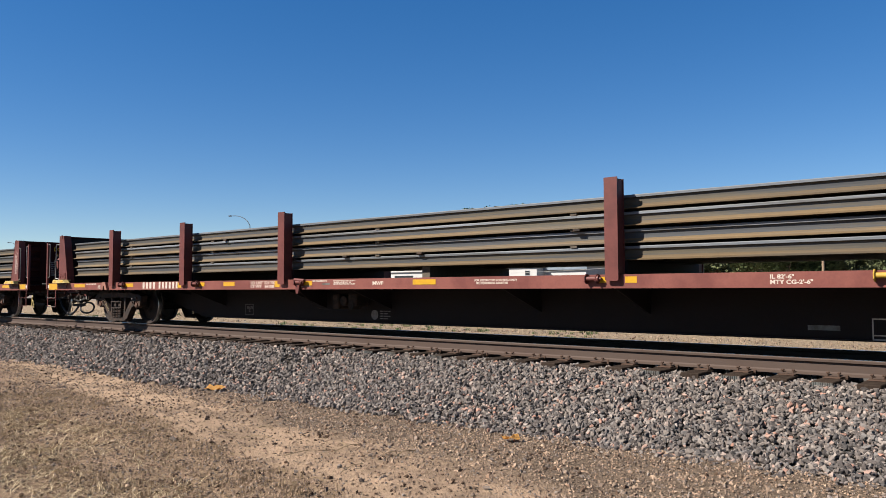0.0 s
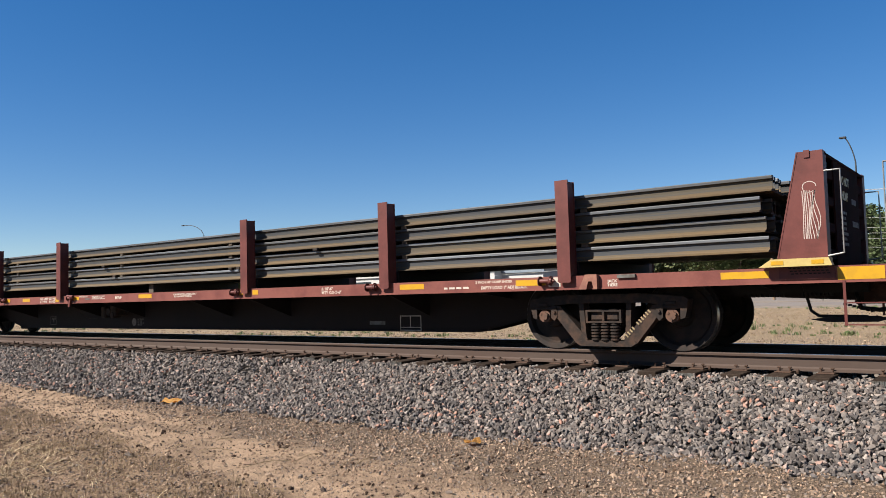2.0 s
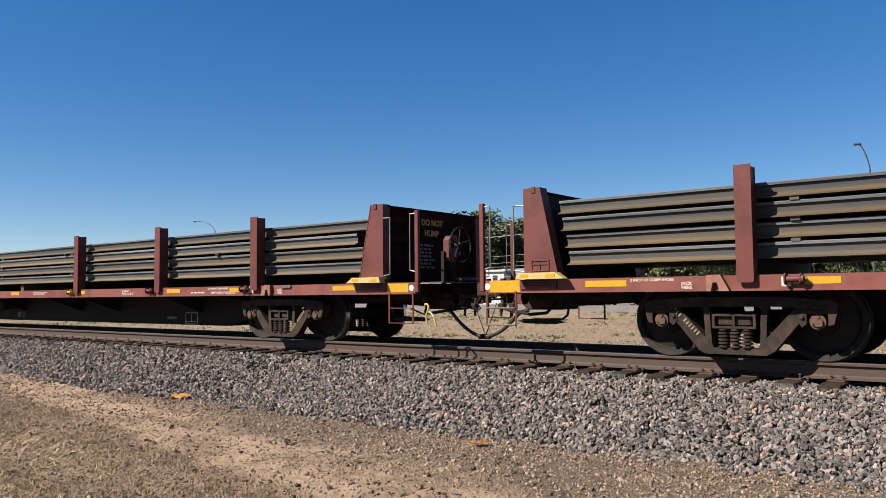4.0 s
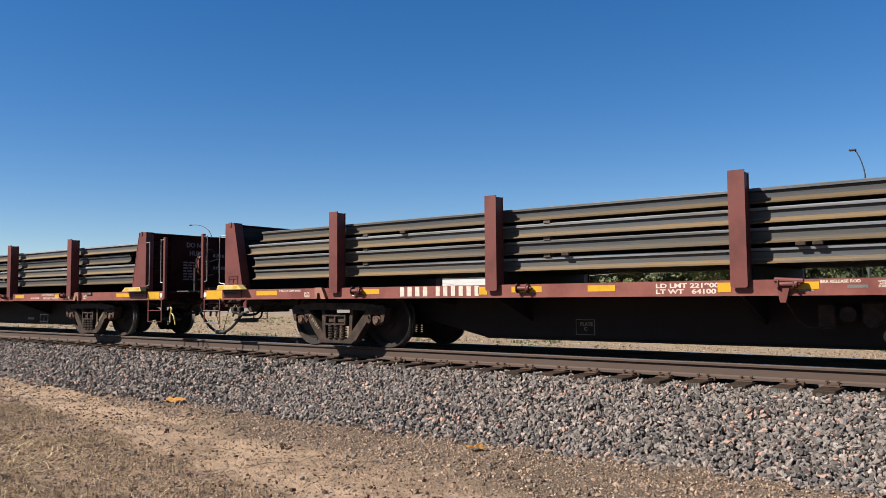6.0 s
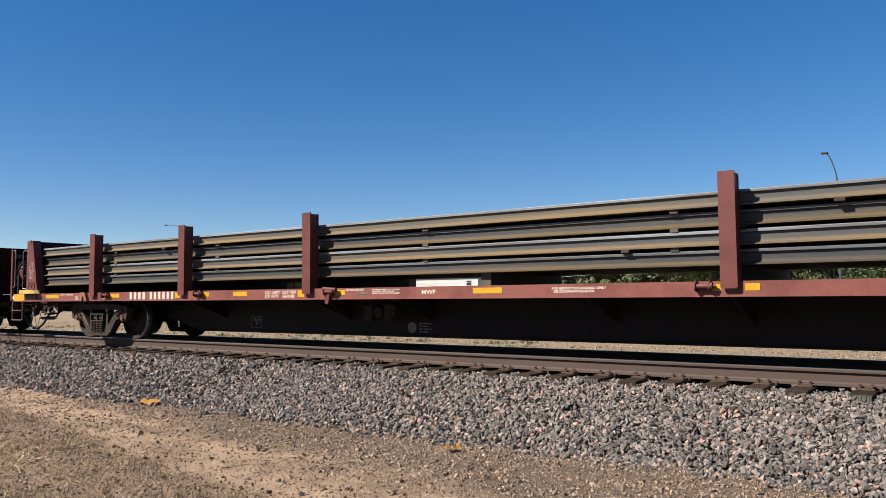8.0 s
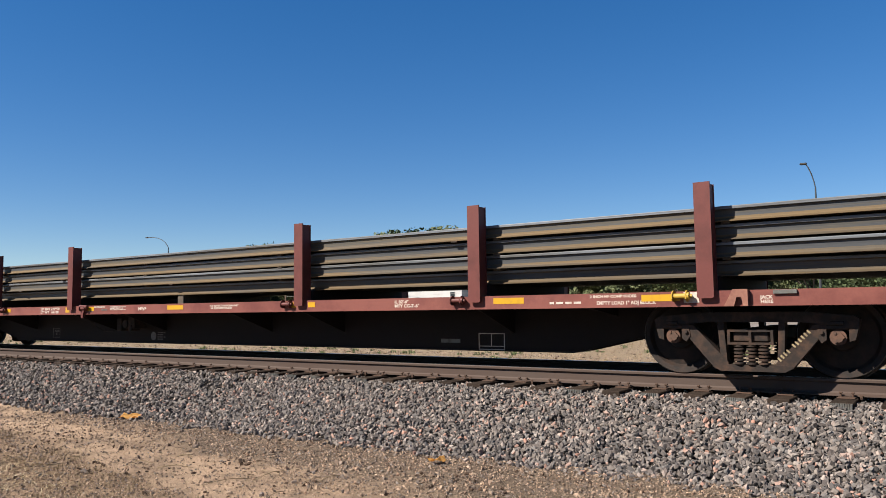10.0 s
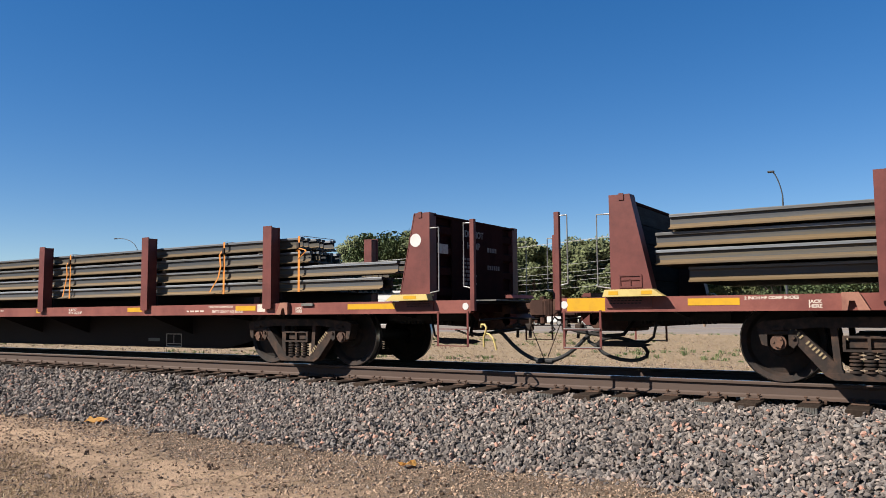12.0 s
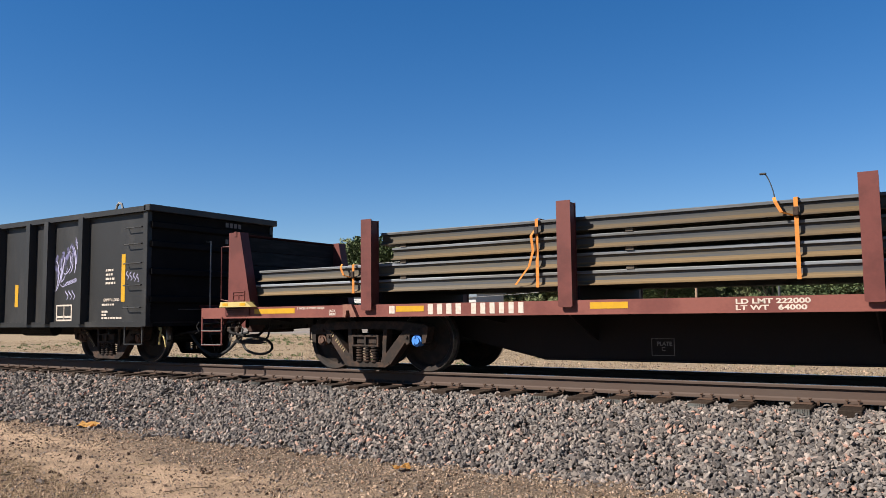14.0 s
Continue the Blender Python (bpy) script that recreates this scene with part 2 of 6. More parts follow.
# ---------------------------------------------------------------- ground
def ground_material():
    """Packed earth, grey gravel fines along the ballast, straw and dry weeds; far off dry grass."""
    m = material("packed_dry_earth", (0.305, 0.214, 0.143), 0.95, 0, 0.4, 1.3, 60.0, 0.9, (0.149, 0.104, 0.0713), 0.7, spec=0.1, lo=0.47, hi=0.6)
    n, l = m.node_tree.nodes, m.node_tree.links
    bsdf = n["Principled BSDF"]
    base = bsdf.inputs["Base Color"].links[0].from_socket
    co = n.new("ShaderNodeTexCoord")
    wob = n.new("ShaderNodeTexNoise")
    wob.inputs["Scale"].default_value, wob.inputs["Detail"].default_value = 0.55, 7
    sep = n.new("ShaderNodeSeparateXYZ")
    l.new(co.outputs["Object"], wob.inputs["Vector"])
    l.new(co.outputs["Object"], sep.inputs[0])
    y = n.new("ShaderNodeMath")          # across the ruts, which run a little askew to the track
    y.operation = "MULTIPLY_ADD"
    l.new(sep.outputs["X"], y.inputs[0])
    y.inputs[1].default_value = 0.19
    l.new(sep.outputs["Y"], y.inputs[2])
    rut = n.new("ShaderNodeMath")
    rut.operation = "MULTIPLY_ADD"
    l.new(wob.outputs["Fac"], rut.inputs[0])
    rut.inputs[1].default_value = 1.7
    l.new(y.outputs[0], rut.inputs[2])
    for node in n:
        if node.type == "BUMP":
            node.inputs["Distance"].default_value = 0.035
    last = base
    speck = n.new("ShaderNodeTexVoronoi")
    speck.inputs["Scale"].default_value = 55
    l.new(co.outputs["Object"], speck.inputs["Vector"])
    # (what it follows, from, to, colour, amount)
    for src, a, b, col, k in ((rut, 4.35, 4.05, (0.152, 0.104, 0.0665), 0.75), (rut, 5.2, 5.8, (0.1, 0.074, 0.053), 0.92), (sep, 12.5, 14.0, (0.215, 0.162, 0.104), 0.75), (sep, 70, 200, (0.209, 0.177, 0.114), 0.8)):
        r = n.new("ShaderNodeMapRange")
        r.inputs["From Min"].default_value, r.inputs["From Max"].default_value, r.inputs["To Max"].default_value = a, b, k
        l.new(rut.outputs[0] if src is rut else sep.outputs["Y"], r.inputs["Value"])
        mx = n.new("ShaderNodeMix")
        mx.data_type = "RGBA"
        l.new(r.outputs["Result"], mx.inputs[0])
        l.new(last, mx.inputs[6])
        gr = n.new("ShaderNodeMix")
        gr.data_type = "RGBA"
        gr.inputs[6].default_value = (*[c * 0.45 for c in col], 1)
        gr.inputs[7].default_value = (*[min(1, c * 1.7) for c in col], 1)
        l.new(speck.outputs["Color"], gr.inputs[0])
        l.new(gr.outputs[2], mx.inputs[7])
        last = mx.outputs[2]
    l.new(last, bsdf.inputs["Base Color"])
    return m


GROUND = ground_material()


def rise(x, y):
    """Height of the ground."""
    z = 0.0
    if -60 < x < 40 and -20 < y < 60:
        z = 0.05 * noise.noise((x * 0.35, y * 0.5, 0)) + 0.024 * noise.noise((x * 1.7, y * 1.7, 3)) + 0.016 * noise.noise((x * 5, y * 5, 5)) + 0.011 * noise.noise((x * 14, y * 14, 8))
    if y > 150:
        z += min(14.0, (y - 150) * 0.012)
    return z


def ground():
    xs = np.unique(np.concatenate([np.linspace(-14, 0, 420), np.linspace(-24, -14, 90), np.linspace(-45, 25, 90), -np.geomspace(45, 2500, 16), np.geomspace(25, 2500, 16)]))
    ys = np.unique(np.concatenate([np.linspace(2.4, 7.4, 170), np.linspace(7.4, 9, 10), np.linspace(9, 45, 60), np.linspace(-30, 3, 14), -np.geomspace(30, 2500, 10), np.geomspace(45, 2500, 26)]))
    co = [(float(x), float(y), rise(float(x), float(y))) for y in ys for x in xs]
    w = len(xs)
    faces = [(j * w + i, j * w + i + 1, (j + 1) * w + i + 1, (j + 1) * w + i) for j in range(len(ys) - 1) for i in range(w - 1)]
    me = bpy.data.meshes.new("ground")
    me.from_pydata(co, [], faces)
    me.materials.append(GROUND)
    me.shade_smooth()
    tagged(new("ground", me), "packed tan earth with gravel and dry weeds beside the track", "ground", kind="structure")


ground()


# ---------------------------------------------------------------- ballast
def stone_material(name, dark, light, pink):
    """Crushed rock; each stone has its own shade."""
    m = material(name, (0.5, 0.5, 0.5), 0.9, 0, 0.22, 14, 90, 0.5, (0.38, 0.38, 0.38), 0.6, spec=0.2)
    n, l = m.node_tree.nodes, m.node_tree.links
    bsdf = n["Principled BSDF"]
    base = bsdf.inputs["Base Color"].links[0].from_socket
    geo, info = n.new("ShaderNodeNewGeometry"), n.new("ShaderNodeObjectInfo")
    mixr = n.new("ShaderNodeMath")
    mixr.operation = "ADD"
    l.new(geo.outputs["Random Per Island"], mixr.inputs[0])
    l.new(info.outputs["Random"], mixr.inputs[1])
    fr = n.new("ShaderNodeMath")
    fr.operation = "FRACT"
    l.new(mixr.outputs[0], fr.inputs[0])
    ramp = n.new("ShaderNodeValToRGB")
    ramp.color_ramp.interpolation = "LINEAR"
    e = ramp.color_ramp.elements
    e[0].position, e[0].color = 0.0, (*dark, 1)
    e[1].position, e[1].color = 1.0, (*pink, 1)
    for p, c in ((0.14, [(d + sum(dark) / 3) / 2 for d in dark]), (0.3, [d * 1.4 for d in dark]), (0.42, [(c + sum(light) / 3) * 0.42 for c in light]), (0.54, [d * 1.6 for d in dark]), (0.68, light), (0.82, [c * 0.7 for c in light]), (0.9, [v * 1.5 for v in light])):
        k = e.new(p)
        k.color = (*c, 1)
    l.new(fr.outputs[0], ramp.inputs[0])
    mul = n.new("ShaderNodeMix")
    mul.data_type, mul.blend_type = "RGBA", "MULTIPLY"
    mul.inputs[0].default_value = 1.0
    l.new(ramp.outputs["Color"], mul.inputs[6])
    dbl = n.new("ShaderNodeVectorMath")
    dbl.operation = "SCALE"
    l.new(base, dbl.inputs[0])
    dbl.inputs["Scale"].default_value = 2.0
    l.new(dbl.outputs["Vector"], mul.inputs[7])
    l.new(mul.outputs[2], bsdf.inputs["Base Color"])
    return m


BALLAST = stone_material("crushed_granite_ballast", (0.066, 0.055, 0.049), (0.18, 0.152, 0.132), (0.27, 0.142, 0.102))
PEBBLE = stone_material("brown_gravel", (0.124, 0.083, 0.0564), (0.257, 0.184, 0.129), (0.232, 0.145, 0.0954))
CLOD = material("dark_dry_clod", (0.062, 0.04, 0.027), 0.95, 0, 0.35, 14, 90, 0.5, (0.1, 0.068, 0.046), 0.7, spec=0.1)
# bed kept dark so that shade shows painted in the gaps between stones
BED_SHADE = material("shaded_gap_ballast_bed", (0.0324, 0.0274, 0.0238), 0.95, 0, 0.4, 8, 60, 0.5, (0.0504, 0.0432, 0.036), 0.7, spec=0.1)
rng = np.random.default_rng(4)


def rock_shape():
    """Corners and faces of one angular stone: the hull of a few scattered points."""
    bm = bmesh.new()
    for _ in range(13):
        d = rng.normal(size=3)
        d /= np.abs(d).max() ** 0.6 * np.linalg.norm(d) ** 0.4
        bm.verts.new(d * rng.uniform(0.42, 0.6) * (1.22, 0.95, 0.72))
    made = bmesh.ops.convex_hull(bm, input=bm.verts[:])
    bmesh.ops.delete(bm, geom=[v for v in bm.verts if not v.link_faces], context="VERTS")
    bmesh.ops.triangulate(bm, faces=bm.faces[:])
    bmesh.ops.recalc_face_normals(bm, faces=bm.faces[:])
    bm.verts.index_update()
    pts = np.array([v.co for v in bm.verts])
    tri = np.array([[v.index for v in f.verts] for f in bm.faces])
    bm.free()
    return pts, tri


SHAPES = [rock_shape() for _ in range(24)]


def rocks_mesh(name, places, sizes, mat):
    """Many stones in one mesh."""
    verts, faces, at = [], [], 0
    for i, (p, s) in enumerate(zip(places, sizes)):
        pts, tri = SHAPES[i % len(SHAPES)]
        q = rng.normal(size=4)
        q /= np.linalg.norm(q)
        a, b, c, d = q
        r = np.array([[1 - 2 * (c * c + d * d), 2 * (b * c - a * d), 2 * (b * d + a * c)], [2 * (b * c + a * d), 1 - 2 * (b * b + d * d), 2 * (c * d - a * b)], [2 * (b * d - a * c), 2 * (c * d + a * b), 1 - 2 * (b * b + c * c)]])
        verts.append(pts @ r.T * s + p)
        faces.append(tri + at)
        at += len(pts)
    verts, faces = np.concatenate(verts), np.concatenate(faces)
    me = bpy.data.meshes.new(name)
    me.vertices.add(len(verts))
    me.vertices.foreach_set("co", verts.ravel())
    me.loops.add(faces.size)
    me.loops.foreach_set("vertex_index", faces.ravel().astype(np.int32))
    me.polygons.add(len(faces))
    me.polygons.foreach_set("loop_start", np.arange(0, faces.size, 3, dtype=np.int32))
    me.update()
    me.validate()
    me.shade_flat()
    me.materials.append(mat)
    return me


SHOULDER, TOE = 1.3, 3.25      # from the middle of the track


def bed(y):
    """Height of the ballast at y metres from the middle of the track."""
    a = abs(y)
    top = RAIL_TOP - 0.278
    if a < SHOULDER:
        return top
    k = (a - SHOULDER) / (TOE - SHOULDER)
    return top * (1 - k) - 0.02 * k


def ballast():
    bm = bmesh.new()
    prism(bm, [(TRACK_Y + y, z) for y, z in ((-TOE - 0.2, -0.08), (-TOE, -0.03), (-SHOULDER, RAIL_TOP - 0.36), (SHOULDER, RAIL_TOP - 0.36), (TOE, -0.03), (TOE + 0.2, -0.08))], -600, 160, "x")
    bed_ob = simple("ballast", bm, BED_SHADE, "sloping bed of grey and pink crushed granite under the track", "ballast", kind="structure")
    # nearest stones one by one, on shared meshes
    singles = []
    for i in range(10):
        singles.append(rocks_mesh("stone", [np.zeros(3)], [1.0], BALLAST))
    for i in range(300):
        x, y = rng.uniform(-3.2, -0.6), -rng.uniform(1.6, 3.3)
        s = rng.uniform(0.045, 0.075)
        ob = part("stone", singles[i % 10], None, bed_ob, at=pose(x, TRACK_Y + y, bed(y) + 0.03, *rng.uniform(0, 360, 3)))
        ob.scale = (s, s, s)
    # the rest
    places, sizes = [], []

    def strew(count, x0, x1, y0, y1, s0, s1, lift=0.012):
        for x, y, s in zip(rng.uniform(x0, x1, count), rng.uniform(y0, y1, count), rng.uniform(s0, s1, count)):
            edge = 0.18 * noise.noise((x * 0.8, 0, 7)) + 0.1 * noise.noise((x * 3, 0, 9))
            if y < -TOE - edge + 0.25 and rng.random() < (-TOE - edge + 0.25 - y) / 0.45:
                continue
            places.append((x, TRACK_Y + y, max(bed(y), 0.0) + lift + rng.uniform(-0.012, 0.018)))
            sizes.append(s)
    strew(31000, -10, 3, -3.75, -0.86, 0.028, 0.066)
    strew(9000, -10, 3, -3.85, -0.86, 0.016, 0.036, 0.004)
    strew(20000, -26, -10, -3.75, -0.86, 0.034, 0.074)
    strew(5000, -60, -26, -3.7, -0.86, 0.07, 0.12)
    strew(2500, -26, 3, -0.66, 0.66, 0.05, 0.09)
    strew(4200, -30, 3, 0.86, 3.4, 0.05, 0.1)
    tagged(new("ballast_stones", rocks_mesh("ballast_stones", np.array(places), np.array(sizes), BALLAST)), "loose angular grey and pink ballast stones", "ballast", kind="stuff")


ballast()


def loose_stones():
    places, sizes = [], []
    for count, x0, x1, y0, y1, s0, s1 in ((52000, -13, 1.0, 2.5, 7.4, 0.008, 0.025), (22000, -26, -13, 2.5, 7.4, 0.012, 0.034), (1500, -22, 1, 2.6, 6.4, 0.02, 0.042), (2600, -14, 1.5, 5.6, 7.4, 0.015, 0.042), (150, -12, 1, 3.6, 7, 0.03, 0.06), (7000, -30, 6, 13.6, 24, 0.02, 0.06), (3000, -45, 10, 20, 45, 0.03, 0.09)):
        for x, y, s in zip(rng.uniform(x0, x1, count), rng.uniform(y0, y1, count), rng.uniform(s0, s1, count)):
            if y < 8 and 3.3 < y + 0.19 * x + 1.4 * noise.noise((x * 0.7, y * 0.7, 2)) * 0.35 < 4.45 and rng.random() < 0.62:
                continue
            places.append((x, y, rise(x, y) + s * 0.15))
            sizes.append(s)
    tagged(new("gravel", rocks_mesh("gravel", np.array(places), np.array(sizes), PEBBLE)), "small brown pebbles strewn over the earth", "gravel", kind="stuff")


loose_stones()


def dark_clods():
    """Clods of dark earth kicked loose along the ruts."""
    places, sizes = [], []
    while len(places) < 1500:
        x, y, s = rng.uniform(-16, 0.5), rng.uniform(2.5, 7.1), rng.uniform(0.012, 0.045)
        if noise.noise((x * 1.1, y * 1.1, 15)) > 0.05 and (s < 0.03 or rng.random() < 0.3):
            places.append((x, y, rise(x, y) + s * 0.2))
            sizes.append(s)
    tagged(new("earth_clods", rocks_mesh("earth_clods", np.array(places), np.array(sizes), CLOD)), "small dark clods of dry earth", "earth", kind="stuff")


dark_clods()


# ---------------------------------------------------------------- track
def rail_outline(scale=1.0):
    half = [(0.076, 0.0), (0.076, 0.011), (0.022, 0.028), (0.010, 0.045), (0.009, 0.135), (0.016, 0.147), (0.037, 0.153), (0.0385, 0.178), (0.030, 0.189)]
    return [(y * scale, z * scale) for y, z in half] + [(-y * scale, z * scale) for y, z in half[::-1]]


def track_rail(y):
    t = thing("track_rail", "rusty brown running rail with a polished head", "rail", "rails of the track", at=(0, TRACK_Y + y, RAIL_TOP - 0.189))
    o = rail_outline()
    part("rail_base", some(prism, o[:5] + o[-5:], -600, 160, "x"), RAIL_USED, t, "rusty brown web and foot")
    bm = bmesh.new()
    prism(bm, o[4:-4], -600, 160, "x")
    for f in bm.faces:
        if f.calc_center_median().z > 0.1885 and abs(f.normal.z) > 0.7:
            f.material_index = 1
    part("rail_head", bm, [RAIL_USED, RAIL_HEAD], t, "rail head with a polished running surface")


for side in (-0.755, 0.755):
    track_rail(side)


def ties():
    rnd = random.Random(3)
    xs, x = [-4.25, -3.76, -3.286, -2.77, -2.256, -1.813, -1.206, -0.72, -0.2], -4.75
    while x > -95:
        xs.append(x)
        x -= 0.507 + rnd.uniform(-0.03, 0.03)
    x = 0.32
    while x < 12:
        xs.append(x)
        x += 0.507 + rnd.uniform(-0.03, 0.03)
    body = mesh_of("tie", some(box, -0.115, 0.115, -1.3, 1.3, -0.18, 0, 0.008), TIE)
    plate = mesh_of("tie_plate", some(box, -0.09, 0.09, -0.18, 0.18, 0, 0.016, 0.004), TIE_PLATE)
    bm = bmesh.new()
    rod(bm, (0, 0, 0), (0, 0, 0.05), 0.009, 6)
    box(bm, -0.017, 0.017, -0.02, 0.014, 0.045, 0.062, 0.004)
    spike = mesh_of("spike", bm, TIE_PLATE)
    bm = bmesh.new()
    edge = [(-0.105, 0.0), (-0.105, -0.006)]
    for i in range(9):
        u = -0.1 + i * 0.0235
        edge += [(u, -0.006), (u + 0.003, -0.013), (u + 0.011, -0.013), (u + 0.014, -0.006)]
    prism(bm, edge + [(0.105, -0.006), (0.105, 0.0)], -0.15, -0.006, "z")
    gang = mesh_of("end_plate", bm, GANG_PLATE)
    bm = bmesh.new()
    box(bm, -0.014, 0.014, -0.1, 0.1, -0.03, -0.008)
    box(bm, -0.014, 0.014, -0.1, -0.075, -0.03, 0.02)
    anchor = mesh_of("rail_anchor", bm, TIE_PLATE)
    plated = {0, 2, 4, 6}
    for i, x in enumerate(xs):
        t = thing("railway_tie", "dark creosoted timber tie bedded in the ballast", "railway tie", "ties under the rails", at=(x, TRACK_Y + rnd.uniform(-0.03, 0.03), RAIL_TOP - 0.207))
        t.rotation_euler = (0, 0, radians(rnd.uniform(-0.8, 0.8)))
        part("timber", body, None, t)
        if i in plated or (x < -5 and rnd.random() < 0.3):
            part("end_plate", gang, None, t, "ribbed galvanised plate nailed to the end", at=pose(0, -1.302, 0))
        if x > -45:
            for s in (-0.755, 0.755):
                part("tie_plate", plate, None, t, at=pose(0, s, 0))
        if x > -22:
            for dx, dy in ((-0.06, -0.09), (0.06, 0.09 if x < -9 else -0.093)):
                part("spike", spike, None, t, at=pose(dx, -0.755 + dy, 0.005, 0, 0, 0 if dy > 0 else 180))
            if i % 2 == 0:
                part("rail_anchor", anchor, None, t, at=pose(0.14, -0.755, 0.018))


ties()


# ---------------------------------------------------------------- flat wagons
# in a wagon's space x runs along the train, y = 0 is the middle of the track, z = 0 the rail top; -y faces the road side
SILL_Y, SILL_LO, SILL_HI, SILL_END = 1.355, 0.815, 0.995, 13.6
POST_X = (-9.99, -6.86, -3.48, 3.30, 6.68, 9.81)
AXLES = (-11.11, -9.32, 9.32, 11.11)
WHEEL_R = 0.465


def wheel_meshes():
    bm = bmesh.new()
    m = Matrix.Identity(4)
    lathe(bm, [(0.10, 0.0), (0.15, 0.0), (0.17, 0.05), (0.36, 0.085), (0.395, 0.03), (0.455, 0.02), (WHEEL_R, 0.035), (WHEEL_R, 0.115), (WHEEL_R + 0.025, 0.128), (WHEEL_R + 0.02, 0.15), (0.40, 0.155), (0.36, 0.11), (0.17, 0.10), (0.12, 0.15)], 40, m)
    for f in bm.faces:
        c = f.calc_center_median()
        if math.hypot(c.x, c.z) > WHEEL_R - 0.012 and 0.02 < c.y < 0.12:
            f.material_index = 1
    disc = mesh_of("wheel", bm, [WHEEL, TREAD], True)
    bm = bmesh.new()
    rod(bm, (0, -1.0, 0), (0, 1.0, 0), 0.085, 14)
    axle = mesh_of("axle", bm, GRIME, True)
    bm = bmesh.new()
    rod(bm, (0, 0, 0), (0, -0.10, 0), 0.085, 18)
    rod(bm, (0, -0.10, 0), (0, -0.125, 0), 0.055, 18)
    for a in (90, 210, 330):
        c = Vector((0.052 * math.cos(radians(a)), -0.10, 0.052 * math.sin(radians(a))))
        rod(bm, c, c + Vector((0, -0.035, 0)), 0.017, 6)
    return disc, axle, bm


DISC, AXLE, _cap = wheel_meshes()
CAP = mesh_of("bearing_cap", _cap, CAP_RUST)
CAP_BLUE = CAP.copy()
CAP_BLUE.materials[0] = BLUE_PAINT


def wheelset(parent, x, blue=False):
    ax = part("wheelset", AXLE, None, parent, at=pose(x, 0, WHEEL_R))
    part("wheel", DISC, None, ax, at=pose(0, -0.83, 0))
    part("wheel", DISC, None, ax, at=pose(0, 0.83, 0, 0, 0, 180))
    part("bearing_cap", CAP_BLUE if blue else CAP, None, ax, "bright blue bearing cap" if blue else "", at=pose(0, -1.0, 0))
    part("bearing_cap", CAP, None, ax, at=pose(0, 1.0, 0, 0, 0, 180))
    return ax


def side_frame_mesh():
    """One truck side: top member, slanting struts to a low middle, pedestals over the bearings."""
    bm = bmesh.new()
    h = 0.895
    top = [(-h - 0.22, 0.66), (-h - 0.16, 0.70), (-0.55, 0.745), (0.55, 0.745), (h + 0.16, 0.70), (h + 0.22, 0.66), (h + 0.2, 0.58), (0.5, 0.63), (-0.5, 0.63), (-h - 0.2, 0.58)]
    prism(bm, top, -0.09, 0.09)
    for s in (-1, 1):
        strut = [(s * (h - 0.24), 0.60), (s * (h - 0.05), 0.615), (s * 0.42, 0.10), (s * 0.26, 0.09), (s * 0.26, 0.17)]
        prism(bm, strut, -0.075, 0.075)
        prism(bm, [(s * 0.30, 0.63), (s * 0.37, 0.63), (s * 0.34, 0.14), (s * 0.27, 0.14)], -0.07, 0.07)      # bolster column
        prism(bm, [(s * (h - 0.19), 0.60), (s * (h - 0.11), 0.60), (s * (h - 0.11), 0.44), (s * (h - 0.16), 0.40), (s * (h - 0.21), 0.47)], -0.085, 0.085)   # pedestal jaws
        prism(bm, [(s * (h + 0.11), 0.60), (s * (h + 0.21), 0.60), (s * (h + 0.17), 0.44), (s * (h + 0.11), 0.42)], -0.085, 0.085)
        box(bm, s * h - 0.12, s * h + 0.12, -0.09, 0.09, 0.55, 0.60, 0.01)
    prism(bm, [(-0.44, 0.12), (-0.35, 0.07), (0.35, 0.07), (0.44, 0.12), (0.4, 0.145), (-0.4, 0.145)], -0.09, 0.09)
    for s in (-1, 1):      # wear plate and bolts over the bearing
        box(bm, s * h - 0.07, s * h + 0.07, -0.12, -0.09, 0.60, 0.64, 0.006)
        rod(bm, (s * (h - 0.16), -0.11, 0.52), (s * (h - 0.16), -0.08, 0.52), 0.022, 8)
    return mesh_of("side_frame", bm, CAST)


def spring_mesh():
    bm = bmesh.new()
    rod(bm, (0, 0, 0), (0, 0, 0.235), 0.035, 10)
    for i in range(6):
        z = 0.015 + i * 0.04
        lathe(bm, [(0.045, -0.014), (0.066, -0.009), (0.066, 0.009), (0.045, 0.014)], 12, Matrix.Translation((0, 0, z)) @ Matrix.Rotation(radians(90), 4, "X"))
    return mesh_of("spring", bm, CAST, True)


SIDE_FRAME, SPRING = side_frame_mesh(), spring_mesh()
_b = some(box, -0.2, 0.2, -1.12, 1.12, 0.40, 0.55, 0.02)
for _s in (-1, 1):          # open box at each end of the bolster, over the springs
    for _x0, _x1, _z0, _z1 in ((-0.25, 0.25, 0.375, 0.40), (-0.25, 0.25, 0.52, 0.545), (-0.25, -0.22, 0.4, 0.52), (0.22, 0.25, 0.4, 0.52), (-0.015, 0.015, 0.4, 0.52)):
        box(_b, _x0, _x1, *sorted((_s * 1.16, _s * 1.04)), _z0, _z1)
BOLSTER = mesh_of("bolster", _b, CAST)
BRAKE_BEAM = mesh_of("brake_beam", some(box, -0.05, 0.05, -0.85, 0.85, 0.33, 0.43, 0.015), GRIME)


